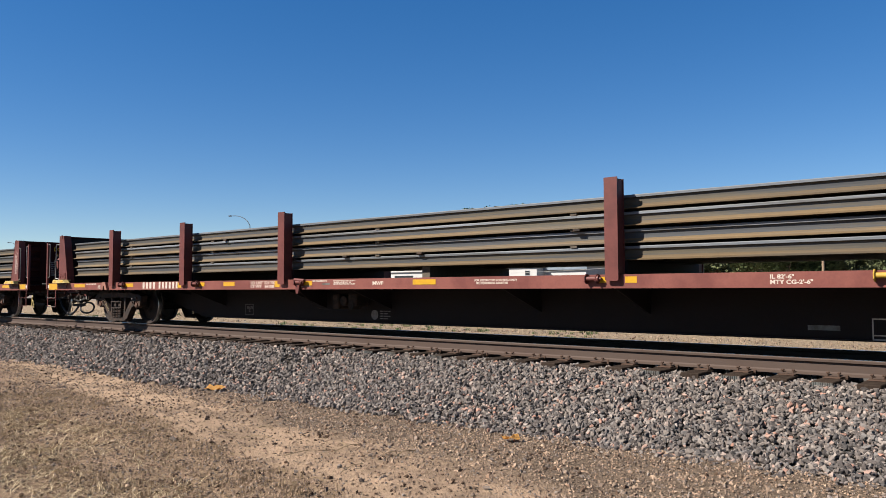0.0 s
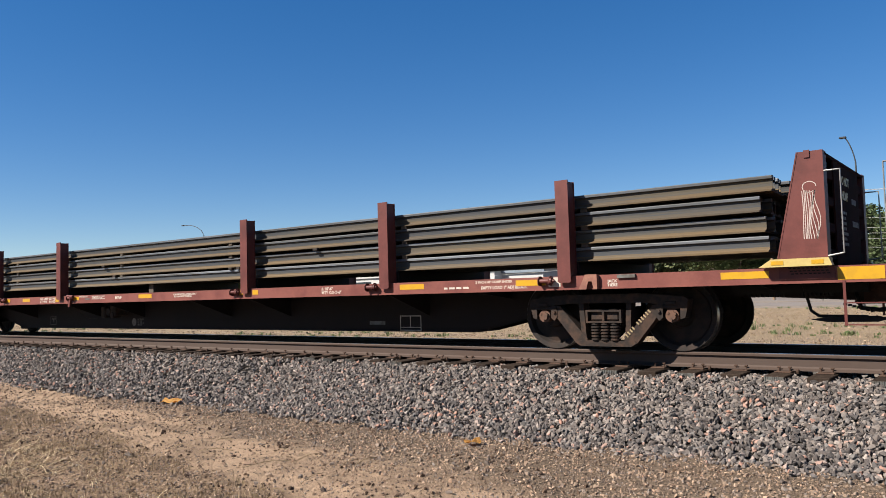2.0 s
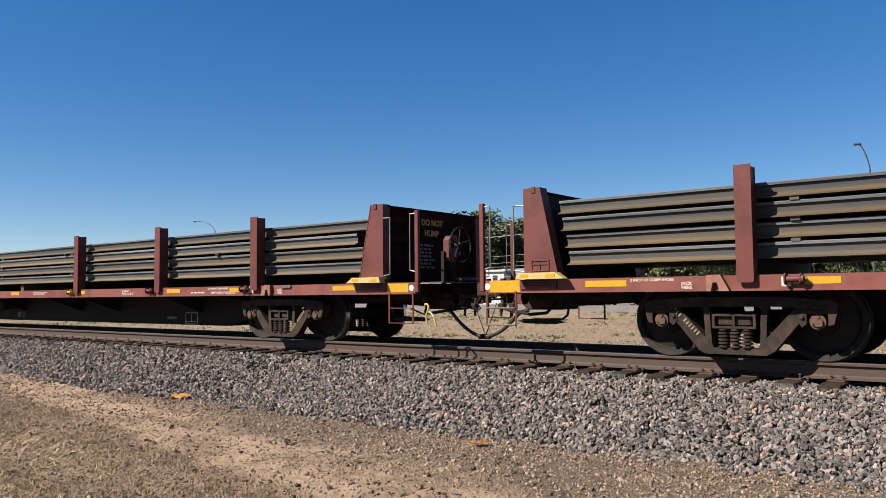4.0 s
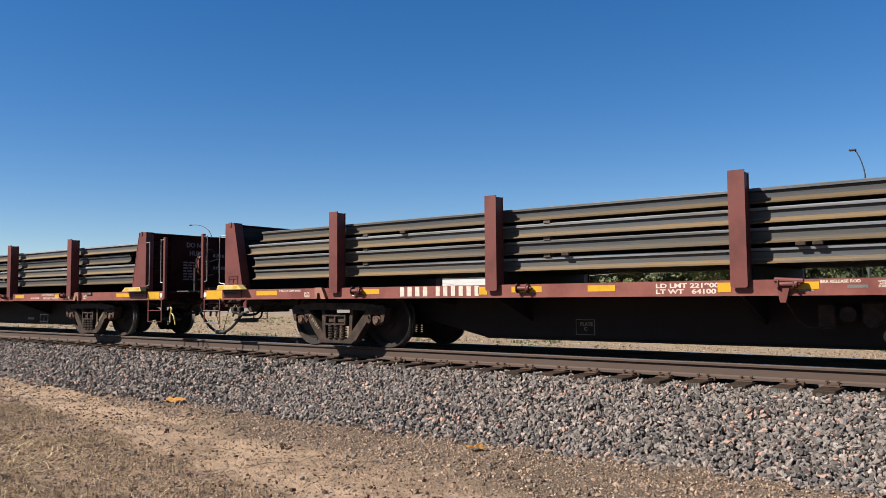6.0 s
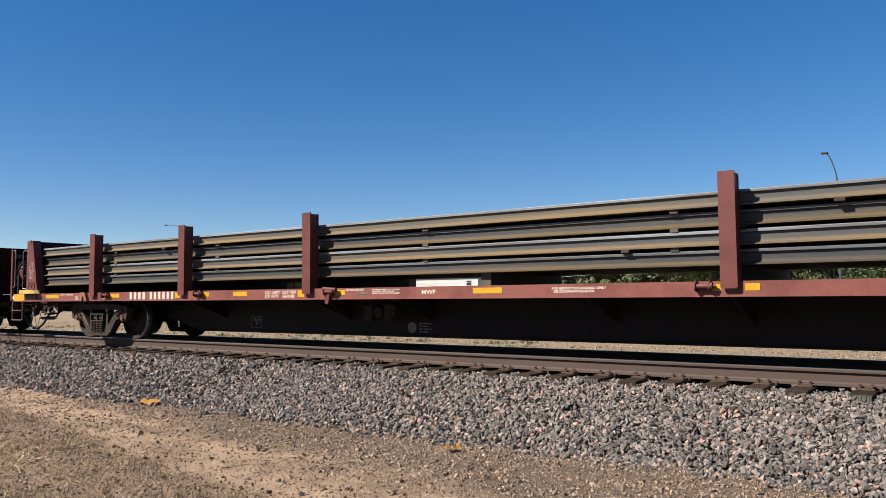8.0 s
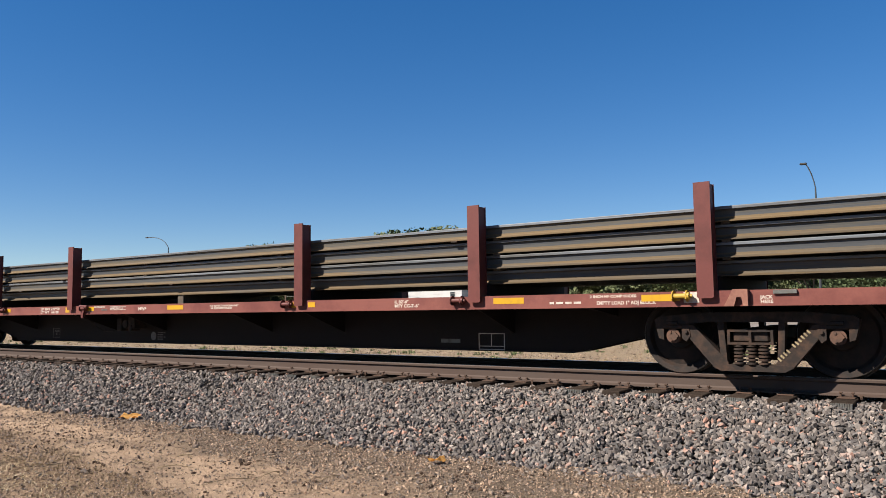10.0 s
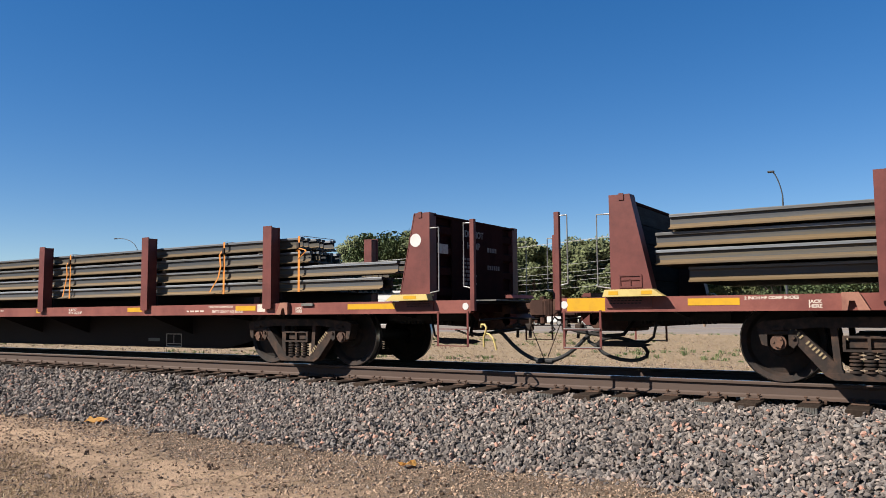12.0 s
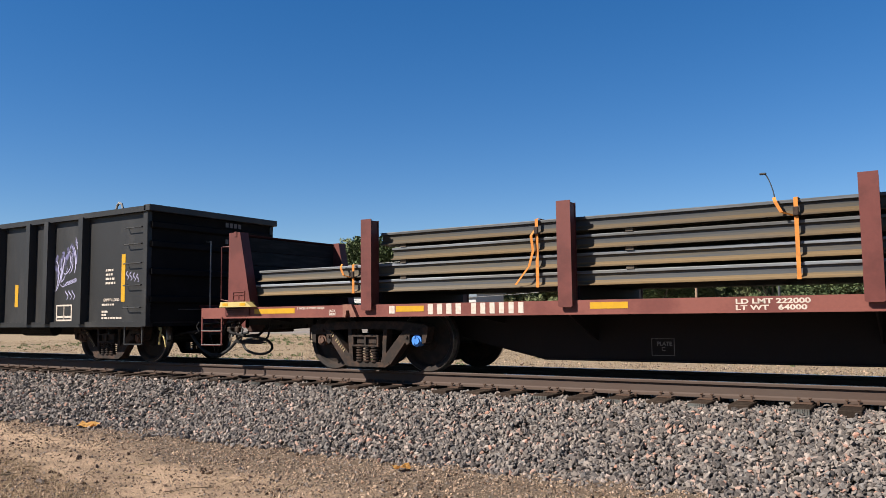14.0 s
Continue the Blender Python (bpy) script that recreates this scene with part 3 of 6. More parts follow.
def truck(car, x, marked=None):
    for s in (-1, 1):
        f = part("side_frame", SIDE_FRAME, None, car, at=pose(x, s * 1.035, 0))
        for i in (-1, 0, 1):
            part("spring", SPRING, None, f, at=pose(i * 0.135, s * 0.055, 0.145))
        if s < 0:
            bars([0.02] * 4 + [-0.02] + [0.02] * 6, 0.05, 0.024, f, -0.3, 0, 0, TRUCK_MARK).matrix_basis = pose(marked or -0.56, -0.082, 0.40, 0, 45 if (marked or -1) < 0 else -45, 0)
    part("bolster", BOLSTER, None, car, at=pose(x, 0, 0))
    for d in (-0.36, 0.36):
        part("brake_beam", BRAKE_BEAM, None, car, at=pose(x + d, 0, 0))


def post_mesh():
    """A stake: wide front plate, two side plates, narrower back plate; pointed foot."""
    bm = bmesh.new()
    prism(bm, [(-0.095, 0.925), (-0.075, 0.91), (0.075, 0.91), (0.095, 0.925), (0.095, 2.255), (-0.095, 2.255)], -1.42, -1.402)
    box(bm, -0.08, -0.065, -1.402, -1.235, 0.99, 2.235)
    box(bm, 0.065, 0.08, -1.402, -1.235, 0.99, 2.235)
    box(bm, -0.09, 0.09, -1.235, -1.22, 0.99, 2.24)
    box(bm, -0.065, 0.065, -1.4, -1.236, 2.21, 2.225)
    return mesh_of("stake", bm, MAROON)


POST = post_mesh()


def winch_mesh():
    """Strap ratchet on the side sill."""
    bm = bmesh.new()
    for x in (-0.085, 0.075):
        prism(bm, [(-0.0, 0.0), (-0.0, 0.13), (-0.06, 0.13), (-0.10, 0.09), (-0.10, 0.03), (-0.05, 0.0)], x, x + 0.012, "x")
    rod(bm, (-0.075, -0.055, 0.065), (0.08, -0.055, 0.065), 0.03, 14)
    rod(bm, (0.085, -0.055, 0.065), (0.115, -0.055, 0.065), 0.044, 14)
    rod(bm, (0.115, -0.055, 0.065), (0.145, -0.055, 0.065), 0.02, 8)
    return bm


WINCH = mesh_of("strap_winch", winch_mesh(), MAROON)
WINCH_YELLOW = mesh_of("strap_winch", winch_mesh(), [YELLOW])


def sill_mesh():
    bm = bmesh.new()
    y = SILL_Y
    prism(bm, [(-y, SILL_LO), (-y, SILL_HI), (-y + 0.09, SILL_HI), (-y + 0.09, SILL_HI - 0.014), (-y + 0.014, SILL_HI - 0.014), (-y + 0.014, SILL_LO + 0.014), (-y + 0.09, SILL_LO + 0.014), (-y + 0.09, SILL_LO), (-y - 0.012, SILL_LO), (-y - 0.012, SILL_LO + 0.012), (-y, SILL_LO + 0.012)], -SILL_END, SILL_END, "x")
    return mesh_of("side_sill", bm, MAROON_FADED)


SILL = sill_mesh()


def bulkhead(car, s, writing, sticker):
    """End wall with two tapered side pillars; s: +1 leading end, -1 trailing end."""
    xo, z0, z1 = 12.94, 0.995, 2.25
    bm = bmesh.new()
    bm_r = bmesh.new()
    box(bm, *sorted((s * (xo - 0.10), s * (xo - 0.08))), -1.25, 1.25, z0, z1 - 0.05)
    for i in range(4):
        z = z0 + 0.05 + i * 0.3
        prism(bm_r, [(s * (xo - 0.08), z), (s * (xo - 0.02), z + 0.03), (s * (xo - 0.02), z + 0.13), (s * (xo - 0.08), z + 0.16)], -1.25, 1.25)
    wall = part("bulkhead_wall", bm, BULKHEAD, car, "corrugated maroon end wall, painted darker for its shaded side")
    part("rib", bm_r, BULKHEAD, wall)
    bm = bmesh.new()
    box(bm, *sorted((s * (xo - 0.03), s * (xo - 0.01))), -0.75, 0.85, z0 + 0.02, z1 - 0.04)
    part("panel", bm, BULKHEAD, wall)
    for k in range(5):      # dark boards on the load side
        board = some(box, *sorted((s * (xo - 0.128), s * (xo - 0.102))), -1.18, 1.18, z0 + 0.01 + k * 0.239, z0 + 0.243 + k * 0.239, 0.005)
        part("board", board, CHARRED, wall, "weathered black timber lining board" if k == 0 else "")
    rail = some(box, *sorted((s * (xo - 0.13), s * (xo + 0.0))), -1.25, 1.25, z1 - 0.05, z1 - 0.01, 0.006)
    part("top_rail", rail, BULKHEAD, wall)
    for side in (-1, 1):
        bm = bmesh.new()
        out = [(s * xo, z0), (s * xo, z1), (s * (xo - 0.25), z1), (s * (xo - 0.52), z0)]
        prism(bm, out, side * 1.36, side * 1.345)
        prism(bm, out, side * 1.20, side * 1.185)
        prism(bm, [(s * (xo - 0.25), z1), (s * (xo - 0.265), z1), (s * (xo - 0.535), z0), (s * (xo - 0.52), z0)], side * 1.365, side * 1.18)
        box(bm, *sorted((s * (xo - 0.012), s * xo)), *sorted((side * 1.345, side * 1.2)), z0, z1)
        box(bm, s * (xo - 0.16) - 0.03, s * (xo - 0.16) + 0.03, *sorted((side * 1.372, side * 1.36)), z1 - 0.07, z1 + 0.012)
        pil = part("pillar", bm, MAROON, car)
        if side < 0:
            bm = bmesh.new()
            for a, b, c, d in ((-0.02, 0.26, 0.30, 0.318), (-0.02, 0.26, 0.162, 0.18), (-0.02, -0.002, 0.18, 0.30), (0.242, 0.26, 0.18, 0.30), (0.11, 0.125, 0.18, 0.26), (0.0, 0.24, 0.25, 0.262)):
                box(bm, s * xo - (0.37 if s > 0 else -0.13) + a, s * xo - (0.37 if s > 0 else -0.13) + b, -1.372, -1.36, z0 + c - 0.05, z0 + d - 0.05)
            if s < 0:
                part("card_holder", bm, MAROON, pil)
            else:
                bm.free()
        if side < 0 and sticker and s > 0:
            part("round_decal", some(rod, (xo - 0.24, -1.361, 1.86), (xo - 0.24, -1.363, 1.86), 0.095, 24), WHITE_PAINT, pil, "round white decal")
        # vertical grab iron outside the pillar
        g = bmesh.new()
        pipe(g, [(s * (xo - 0.02), side * 1.345, 2.02), (s * (xo + 0.16), side * 1.37, 2.02), (s * (xo + 0.16), side * 1.37, 1.13), (s * (xo - 0.02), side * 1.345, 1.10)], 0.0105)
        part("grab_iron", g, MAROON if sticker and s < 0 else SILVER, car, "" if sticker and s < 0 else "worn silvery steel grab iron")
        # step plate at the foot of the pillar
        b = bmesh.new()
        prism(b, [(s * (xo + 0.06), 1.0), (s * (xo + 0.03), 1.085), (s * (xo - 0.55), 1.085), (s * (xo - 0.68), 1.0)], side * 1.50, side * 1.375)
        box(b, *sorted((s * (xo + 0.03), s * (xo - 0.55))), *sorted((side * 1.38, side * 1.3)), 1.06, 1.085)
        st = part("step_plate", b, PALE_YELLOW, car, "pale yellow painted step plate")
        if side < 0:
            for a in ((xo - 0.02, xo - 0.14), (xo - 0.42, xo - 0.55)) if not sticker or s < 0 else ((xo - 0.14, xo - 0.36),):
                part("reflector", some(box, *sorted((s * a[0], s * a[1])), -1.503, -1.5, 1.02, 1.065), REFLECT, st)
            t = bmesh.new()
            box(t, *sorted((s * (xo + 0.06), s * (xo - 0.5))), -1.375, -1.358, 0.865, 0.995)
            for i in range(9):
                for k in range(3):
                    x = s * (xo + 0.0 - i * 0.045 - 0.012 * k)
                    prism(t, [(x - 0.012, 0.915 + k * 0.03), (x + 0.018, 0.915 + k * 0.03), (x + 0.012, 0.927 + k * 0.03), (x - 0.018, 0.927 + k * 0.03)], -1.383, -1.375)
            for f in t.faces:
                if f.calc_center_median().y < -1.376:
                    f.material_index = 1
            part("tread_grating", t, [MAROON, GRIME], st)
    # end platform stanchion with hand hold
    for side in (-1, 1):
        x = s * 13.64
        if not (sticker and s < 0):
            g = bmesh.new()
            box(g, x - 0.035, x + 0.035, side * 1.35 - 0.03, side * 1.35 + 0.03, 0.84, 2.1, 0.006)
            post = part("stanchion", g, MAROON, car)
            g = bmesh.new()
            d = -s * 0.14
            pipe(g, [(x, side * 1.35, 2.05), (x + d, side * 1.36, 2.05), (x + d, side * 1.36, 1.18), (x, side * 1.35, 1.15)], 0.0105)
            part("hand_hold", g, SILVER, post, "worn silvery steel hand hold")
        # hanging sill step
        g = bmesh.new()
        xa, xb, y = s * 13.08, s * 13.56, side * 1.37
        for xx in (xa, xb):
            box(g, xx - 0.014, xx + 0.014, y - 0.006, y + 0.006, 0.36, 0.84)
        for z in (0.37, 0.60):
            box(g, *sorted((xa, xb)), y - 0.02, y + 0.02, z - 0.006, z + 0.006)
        rungs = part("sill_step", g, MAROON, car)
        if s < 0:
            for z in (0.37, 0.60):
                part("rung", some(box, *sorted((xa, xb)), y - 0.024, y + 0.024, z + 0.0065, z + 0.016), SILVER, rungs, "worn pale step rung")
    if sticker and s > 0:
        part("warning_placard", some(box, xo - 0.009, xo - 0.004, -1.14, -0.86, 1.68, 1.82), LETTER, wall, "small white warning placard")
    if writing:
        if s > 0:
            for w, h, z, dy in (("DO NOT", 0.10, 1.98, 0.12), ("HUMP", 0.10, 1.80, 0.2)):
                lettering(w, h, wall, 0, 0, 0, REFLECT if writing == 2 else GREY_LETTER, turn=Matrix.Translation((0, dy - 0.5, z)) @ Matrix(((0, 0, 1, xo - 0.009), (1, 0, 0, 0), (0, 1, 0, 0), (0, 0, 0, 1))))
            for k in range(7):
                bb = bmesh.new()
                y = -0.45
                rr = random.Random(k + 40)
                for j in range(3):
                    w = rr.uniform(0.06, 0.16)
                    box(bb, xo - 0.009, xo - 0.006, y, y + w, 1.62 - k * 0.062, 1.655 - k * 0.062)
                    y += w + 0.03
                part("marking_bar", bb, GREY_LETTER, wall)
            bb = bmesh.new()
            for j in range(4):
                box(bb, xo - 0.009, xo - 0.006, 0.32 + j * 0.08, 0.38 + j * 0.08, 1.78, 1.85)
            for j in range(6):
                box(bb, xo - 0.009, xo - 0.006, 0.32 + j * 0.07, 0.37 + j * 0.07, 1.50, 1.57)
            part("marking_bar", bb, GREY_LETTER, wall)


def brake_gear(car):
    """Hand brake, its gear housing and chain at the leading end."""
    x, y, z = 13.775, -0.42, 1.60
    bm = bmesh.new()
    for i in range(24):
        a, b = 2 * math.pi * i / 24, 2 * math.pi * (i + 1) / 24
        rod(bm, (x, y + 0.28 * math.cos(a), z + 0.28 * math.sin(a)), (x, y + 0.28 * math.cos(b), z + 0.28 * math.sin(b)), 0.016, 6)
    for i in range(5):
        a = 2 * math.pi * i / 5 + 0.3
        rod(bm, (x - 0.03, y + 0.05 * math.cos(a), z + 0.05 * math.sin(a)), (x, y + 0.28 * math.cos(a), z + 0.28 * math.sin(a)), 0.015, 6)
    rod(bm, (x - 0.2, y, z), (x + 0.02, y, z), 0.04, 10)
    part("brake_wheel", bm, GRIME, car, "black spoked hand brake wheel")
    bm = bmesh.new()
    prism(bm, [(-0.12, 1.40), (-0.07, 1.34), (0.07, 1.34), (0.12, 1.44), (0.12, 1.68), (0.06, 1.75), (-0.06, 1.75), (-0.12, 1.68)], 13.515, 13.625, "x")
    bmesh.ops.translate(bm, verts=bm.verts, vec=(0, y, 0))
    part("brake_housing", bm, MAROON, car)
    bm = bmesh.new()
    for dy in (-0.13, 0.13):
        box(bm, 13.495, 13.555, y + dy - 0.03, y + dy + 0.03, 0.95, 1.5)
    part("brake_mast", bm, DARK_BODY, car)
    bm = bmesh.new()
    pipe(bm, [(13.595, y, 1.32), (13.595, y + 0.02, 1.0)], 0.012)
    part("brake_chain", bm, GRIME, car)


def coupler(car, s, slack=False):
    bm = bmesh.new()        # draft gear box
    prism(bm, [(s * 13.0, 0.56), (s * 13.0, 0.955), (s * 13.58, 0.955), (s * 13.66, 0.9), (s * 13.66, 0.66), (s * 13.56, 0.56)], -0.3, 0.3)
    bmesh.ops.bevel(bm, geom=bm.edges[:], offset=0.015, segments=1, affect="EDGES")
    casting = part("end_casting", bm, RUSTY, car)
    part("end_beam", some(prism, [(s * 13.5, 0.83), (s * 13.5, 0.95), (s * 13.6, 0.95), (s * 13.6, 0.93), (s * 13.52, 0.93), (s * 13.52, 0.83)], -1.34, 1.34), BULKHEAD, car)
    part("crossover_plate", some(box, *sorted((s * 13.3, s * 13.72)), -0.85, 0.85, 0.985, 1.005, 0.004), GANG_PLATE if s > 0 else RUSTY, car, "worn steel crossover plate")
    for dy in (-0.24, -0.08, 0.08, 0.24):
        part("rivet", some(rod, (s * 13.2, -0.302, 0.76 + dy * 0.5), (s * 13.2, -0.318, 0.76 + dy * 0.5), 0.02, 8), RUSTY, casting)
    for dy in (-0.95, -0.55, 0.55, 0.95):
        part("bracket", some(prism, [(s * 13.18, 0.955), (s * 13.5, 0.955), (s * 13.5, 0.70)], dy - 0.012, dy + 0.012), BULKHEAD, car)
    bm = bmesh.new()
    box(bm, *sorted((s * 13.55, s * 13.95)), -0.1, 0.1, 0.82, 0.96, 0.03)
    prism(bm, [(s * 13.9, -0.17), (s * 13.9, 0.15), (s * 14.07, 0.24), (s * 14.16, 0.2), (s * 14.15, 0.06), (s * 14.27, -0.02), (s * 14.28, -0.15), (s * 14.15, -0.21)], 0.76, 1.0, "z")
    bmesh.ops.bevel(bm, geom=[e for e in bm.edges if e.calc_length() > 0.08], offset=0.022, segments=2, affect="EDGES")
    rod(bm, (s * 14.1, -0.12, 0.66), (s * 14.1, -0.12, 1.05), 0.05, 10)
    rod(bm, (s * 14.18, -0.1, 0.76), (s * 14.18, -0.1, 1.01), 0.09, 14)
    rod(bm, (s * 14.0, -0.05, 0.66), (s * 14.0, -0.05, 0.76), 0.07, 12)
    part("coupler", bm, RUSTY, car, "heavy rusty cast knuckle coupler")
    # hoses, rods and uncoupling lever
    bm = bmesh.new()
    pts = [(s * 13.46, -0.4, 0.56), (s * 13.58, -0.44, 0.53)]
    for i in range(13):
        k = i / 12
        pts.append((s * (13.68 + 0.585 * k), -0.45, 0.14 + 0.3 * (1 - k) ** 2))
    pipe(bm, pts, 0.028, 10)
    rod(bm, (s * 14.14, -0.45, 0.14), (s * 14.285, -0.45, 0.14), 0.04, 10)
    part("air_hose", bm, RUBBER, car)
    if slack:                # hose looped back under the end
        bm = bmesh.new()
        ring = [(s * (13.12 + 0.34 * math.cos(radians(a))), -0.5 + 0.1 * math.sin(radians(a)), 0.33 + 0.13 * math.sin(radians(a)) + 0.06 * math.cos(radians(a))) for a in range(-20, 341, 24)]
        pipe(bm, ring + [(s * 13.6, -0.45, 0.42), (s * 13.72, -0.3, 0.62)], 0.024, 8)
        part("slack_hose", bm, RUBBER, car)
    bm = bmesh.new()
    for a in (13.78, 13.98):
        rod(bm, (s * a, -0.3, 0.74), (s * (a + 0.02), -0.36, 0.46), 0.022, 8)
        box(bm, *sorted((s * (a - 0.05), s * (a + 0.05))), -0.4, -0.28, 0.56, 0.66, 0.015)
    part("angle_cock", bm, CAST, car)
    bm = bmesh.new()        # carrier and striker under the coupler shank
    prism(bm, [(s * 13.52, 0.70), (s * 13.56, 0.80), (s * 13.74, 0.80), (s * 13.78, 0.72), (s * 13.70, 0.64), (s * 13.56, 0.64)], -0.3, 0.3)
    prism(bm, [(s * 13.60, 1.03), (s * 13.60, 1.08), (s * 13.70, 1.08), (s * 13.74, 1.03)], -0.36, 0.36)
    part("striker", bm, MAROON, car)
    bm = bmesh.new()
    pipe(bm, [(s * 13.02, -0.3, 0.7), (s * 13.095, -0.5, 0.52), (s * 13.3, -0.62, 0.5), (s * 13.695, -0.6, 0.56), (s * 13.945, -0.4, 0.60)], 0.025)
    part("brake_pipe", bm, GRIME, car)
    bm = bmesh.new()
    pipe(bm, [(s * 12.55, -0.75, 0.8), (s * 12.62, -0.75, 0.5), (s * 12.7, -0.75, 0.44), (s * 13.2, -0.75, 0.43)], 0.018)
    part("brake_rod", bm, GRIME, car)
    bm = bmesh.new()
    prism(bm, [(s * 12.62, 0.40), (s * 12.8, 0.435), (s * 13.3, 0.44), (s * 13.42, 0.41), (s * 13.3, 0.375), (s * 12.8, 0.37)], -0.8, -0.76)
    part("brake_lever", bm, GRIME, car)
    if s > 0:
        for k in range(7):
            part("chain_link", some(box, 12.95 + 0.045 * k, 12.99 + 0.045 * k, -0.72 - 0.008 * (k % 2), -0.70 + 0.008 * (k % 2), 0.56 - 0.014 * k, 0.585 - 0.014 * k, 0.004), GRIME, car)
    bm = bmesh.new()
    if s > 0:
        pipe(bm, [(13.77, -1.3, 0.36), (13.765, -1.3, 0.48), (13.80, -1.31, 0.56), (13.81, -1.3, 0.62), (13.77, -1.28, 0.66), (13.72, -1.27, 0.66), (13.70, -1.25, 0.62)], 0.015)
        lever = part("uncoupling_lever", bm, PALE_YELLOW, car, "bent yellow uncoupling lever")
        bm = bmesh.new()
        pipe(bm, [(13.80, -1.30, 0.545), (13.86, -1.31, 0.53), (13.92, -1.32, 0.48), (13.95, -1.32, 0.40), (13.97, -1.32, 0.32)], 0.014)
        part("lever_handle", bm, PALE_YELLOW, lever)
    else:
        pipe(bm, [(-13.695, -1.25, 0.72), (-13.72, -1.3, 0.76), (-13.78, -1.3, 0.68), (-13.72, -1.3, 0.60), (-13.8, -1.3, 0.56)], 0.013)
        part("uncoupling_lever", bm, GRIME, car)
    bm = bmesh.new()
    pipe(bm, [(s * 13.675, -1.25, 0.72), (s * 13.675, -0.5, 0.74), (s * 14.045, -0.1, 0.72)], 0.014)
    part("uncoupling_rod", bm, GRIME, car)
    bm = bmesh.new()
    for i in range(14):
        z, x = 0.66 - i * 0.034, s * (14.03 + i * 0.0145)
        rod(bm, (x, -0.42 - 0.006 * (i % 2), z), (x + s * 0.0145, -0.42 - 0.006 * ((i + 1) % 2), z - 0.036), 0.009 - 0.003 * (i % 2), 5)
    part("hose_chain", bm, CAST, car)
    # toothed track under the end
    bm = bmesh.new()
    for i in range(8):
        x = s * (11.9 + i * 0.055)
        box(bm, x - 0.014, x + 0.014, -0.62, -0.56, 0.66, 0.72)
        x = s * (12.5 + i * 0.045)
        box(bm, x - 0.012, x + 0.012, -0.62, -0.56, 0.66, 0.72)
    box(bm, *sorted((s * 11.7, s * 13.195)), -0.64, -0.54, 0.70, 0.80)
    part("ratchet_rack", bm, GRIME, car)


def brake_valve(car):
    x = -2.75
    bm = bmesh.new()
    box(bm, x - 0.06, x + 0.12, -0.75, -0.45, 0.45, 0.72, 0.02)
    rod(bm, (x + 0.25, -0.75, 0.6), (x + 0.25, -0.5, 0.6), 0.09, 12)
    box(bm, x + 0.4, x + 0.62, -0.78, -0.45, 0.50, 0.74, 0.02)
    rod(bm, (x + 0.5, -0.8, 0.52), (x + 0.5, -0.6, 0.52), 0.07, 12)
    part("brake_valve", bm, CAST, car)
    bm = bmesh.new()
    pipe(bm, [(x - 0.28, -1.37, 0.8), (x - 0.2, -1.1, 0.55), (x - 0.12, -1.0, 0.46), (x + 0.15, -0.95, 0.45)], 0.008)
    part("release_rod", bm, CAST, car)
    bm = bmesh.new()
    rod(bm, (x - 0.35, -1.40, 0.99), (x - 0.05, -1.42, 0.97), 0.03, 10)
    prism(bm, [(x - 0.35, 0.97), (x - 0.2, 0.9), (x - 0.24, 0.74), (x - 0.3, 0.74), (x - 0.32, 0.86)], -1.41, -1.37)
    part("retainer_valve", bm, MAROON, car)


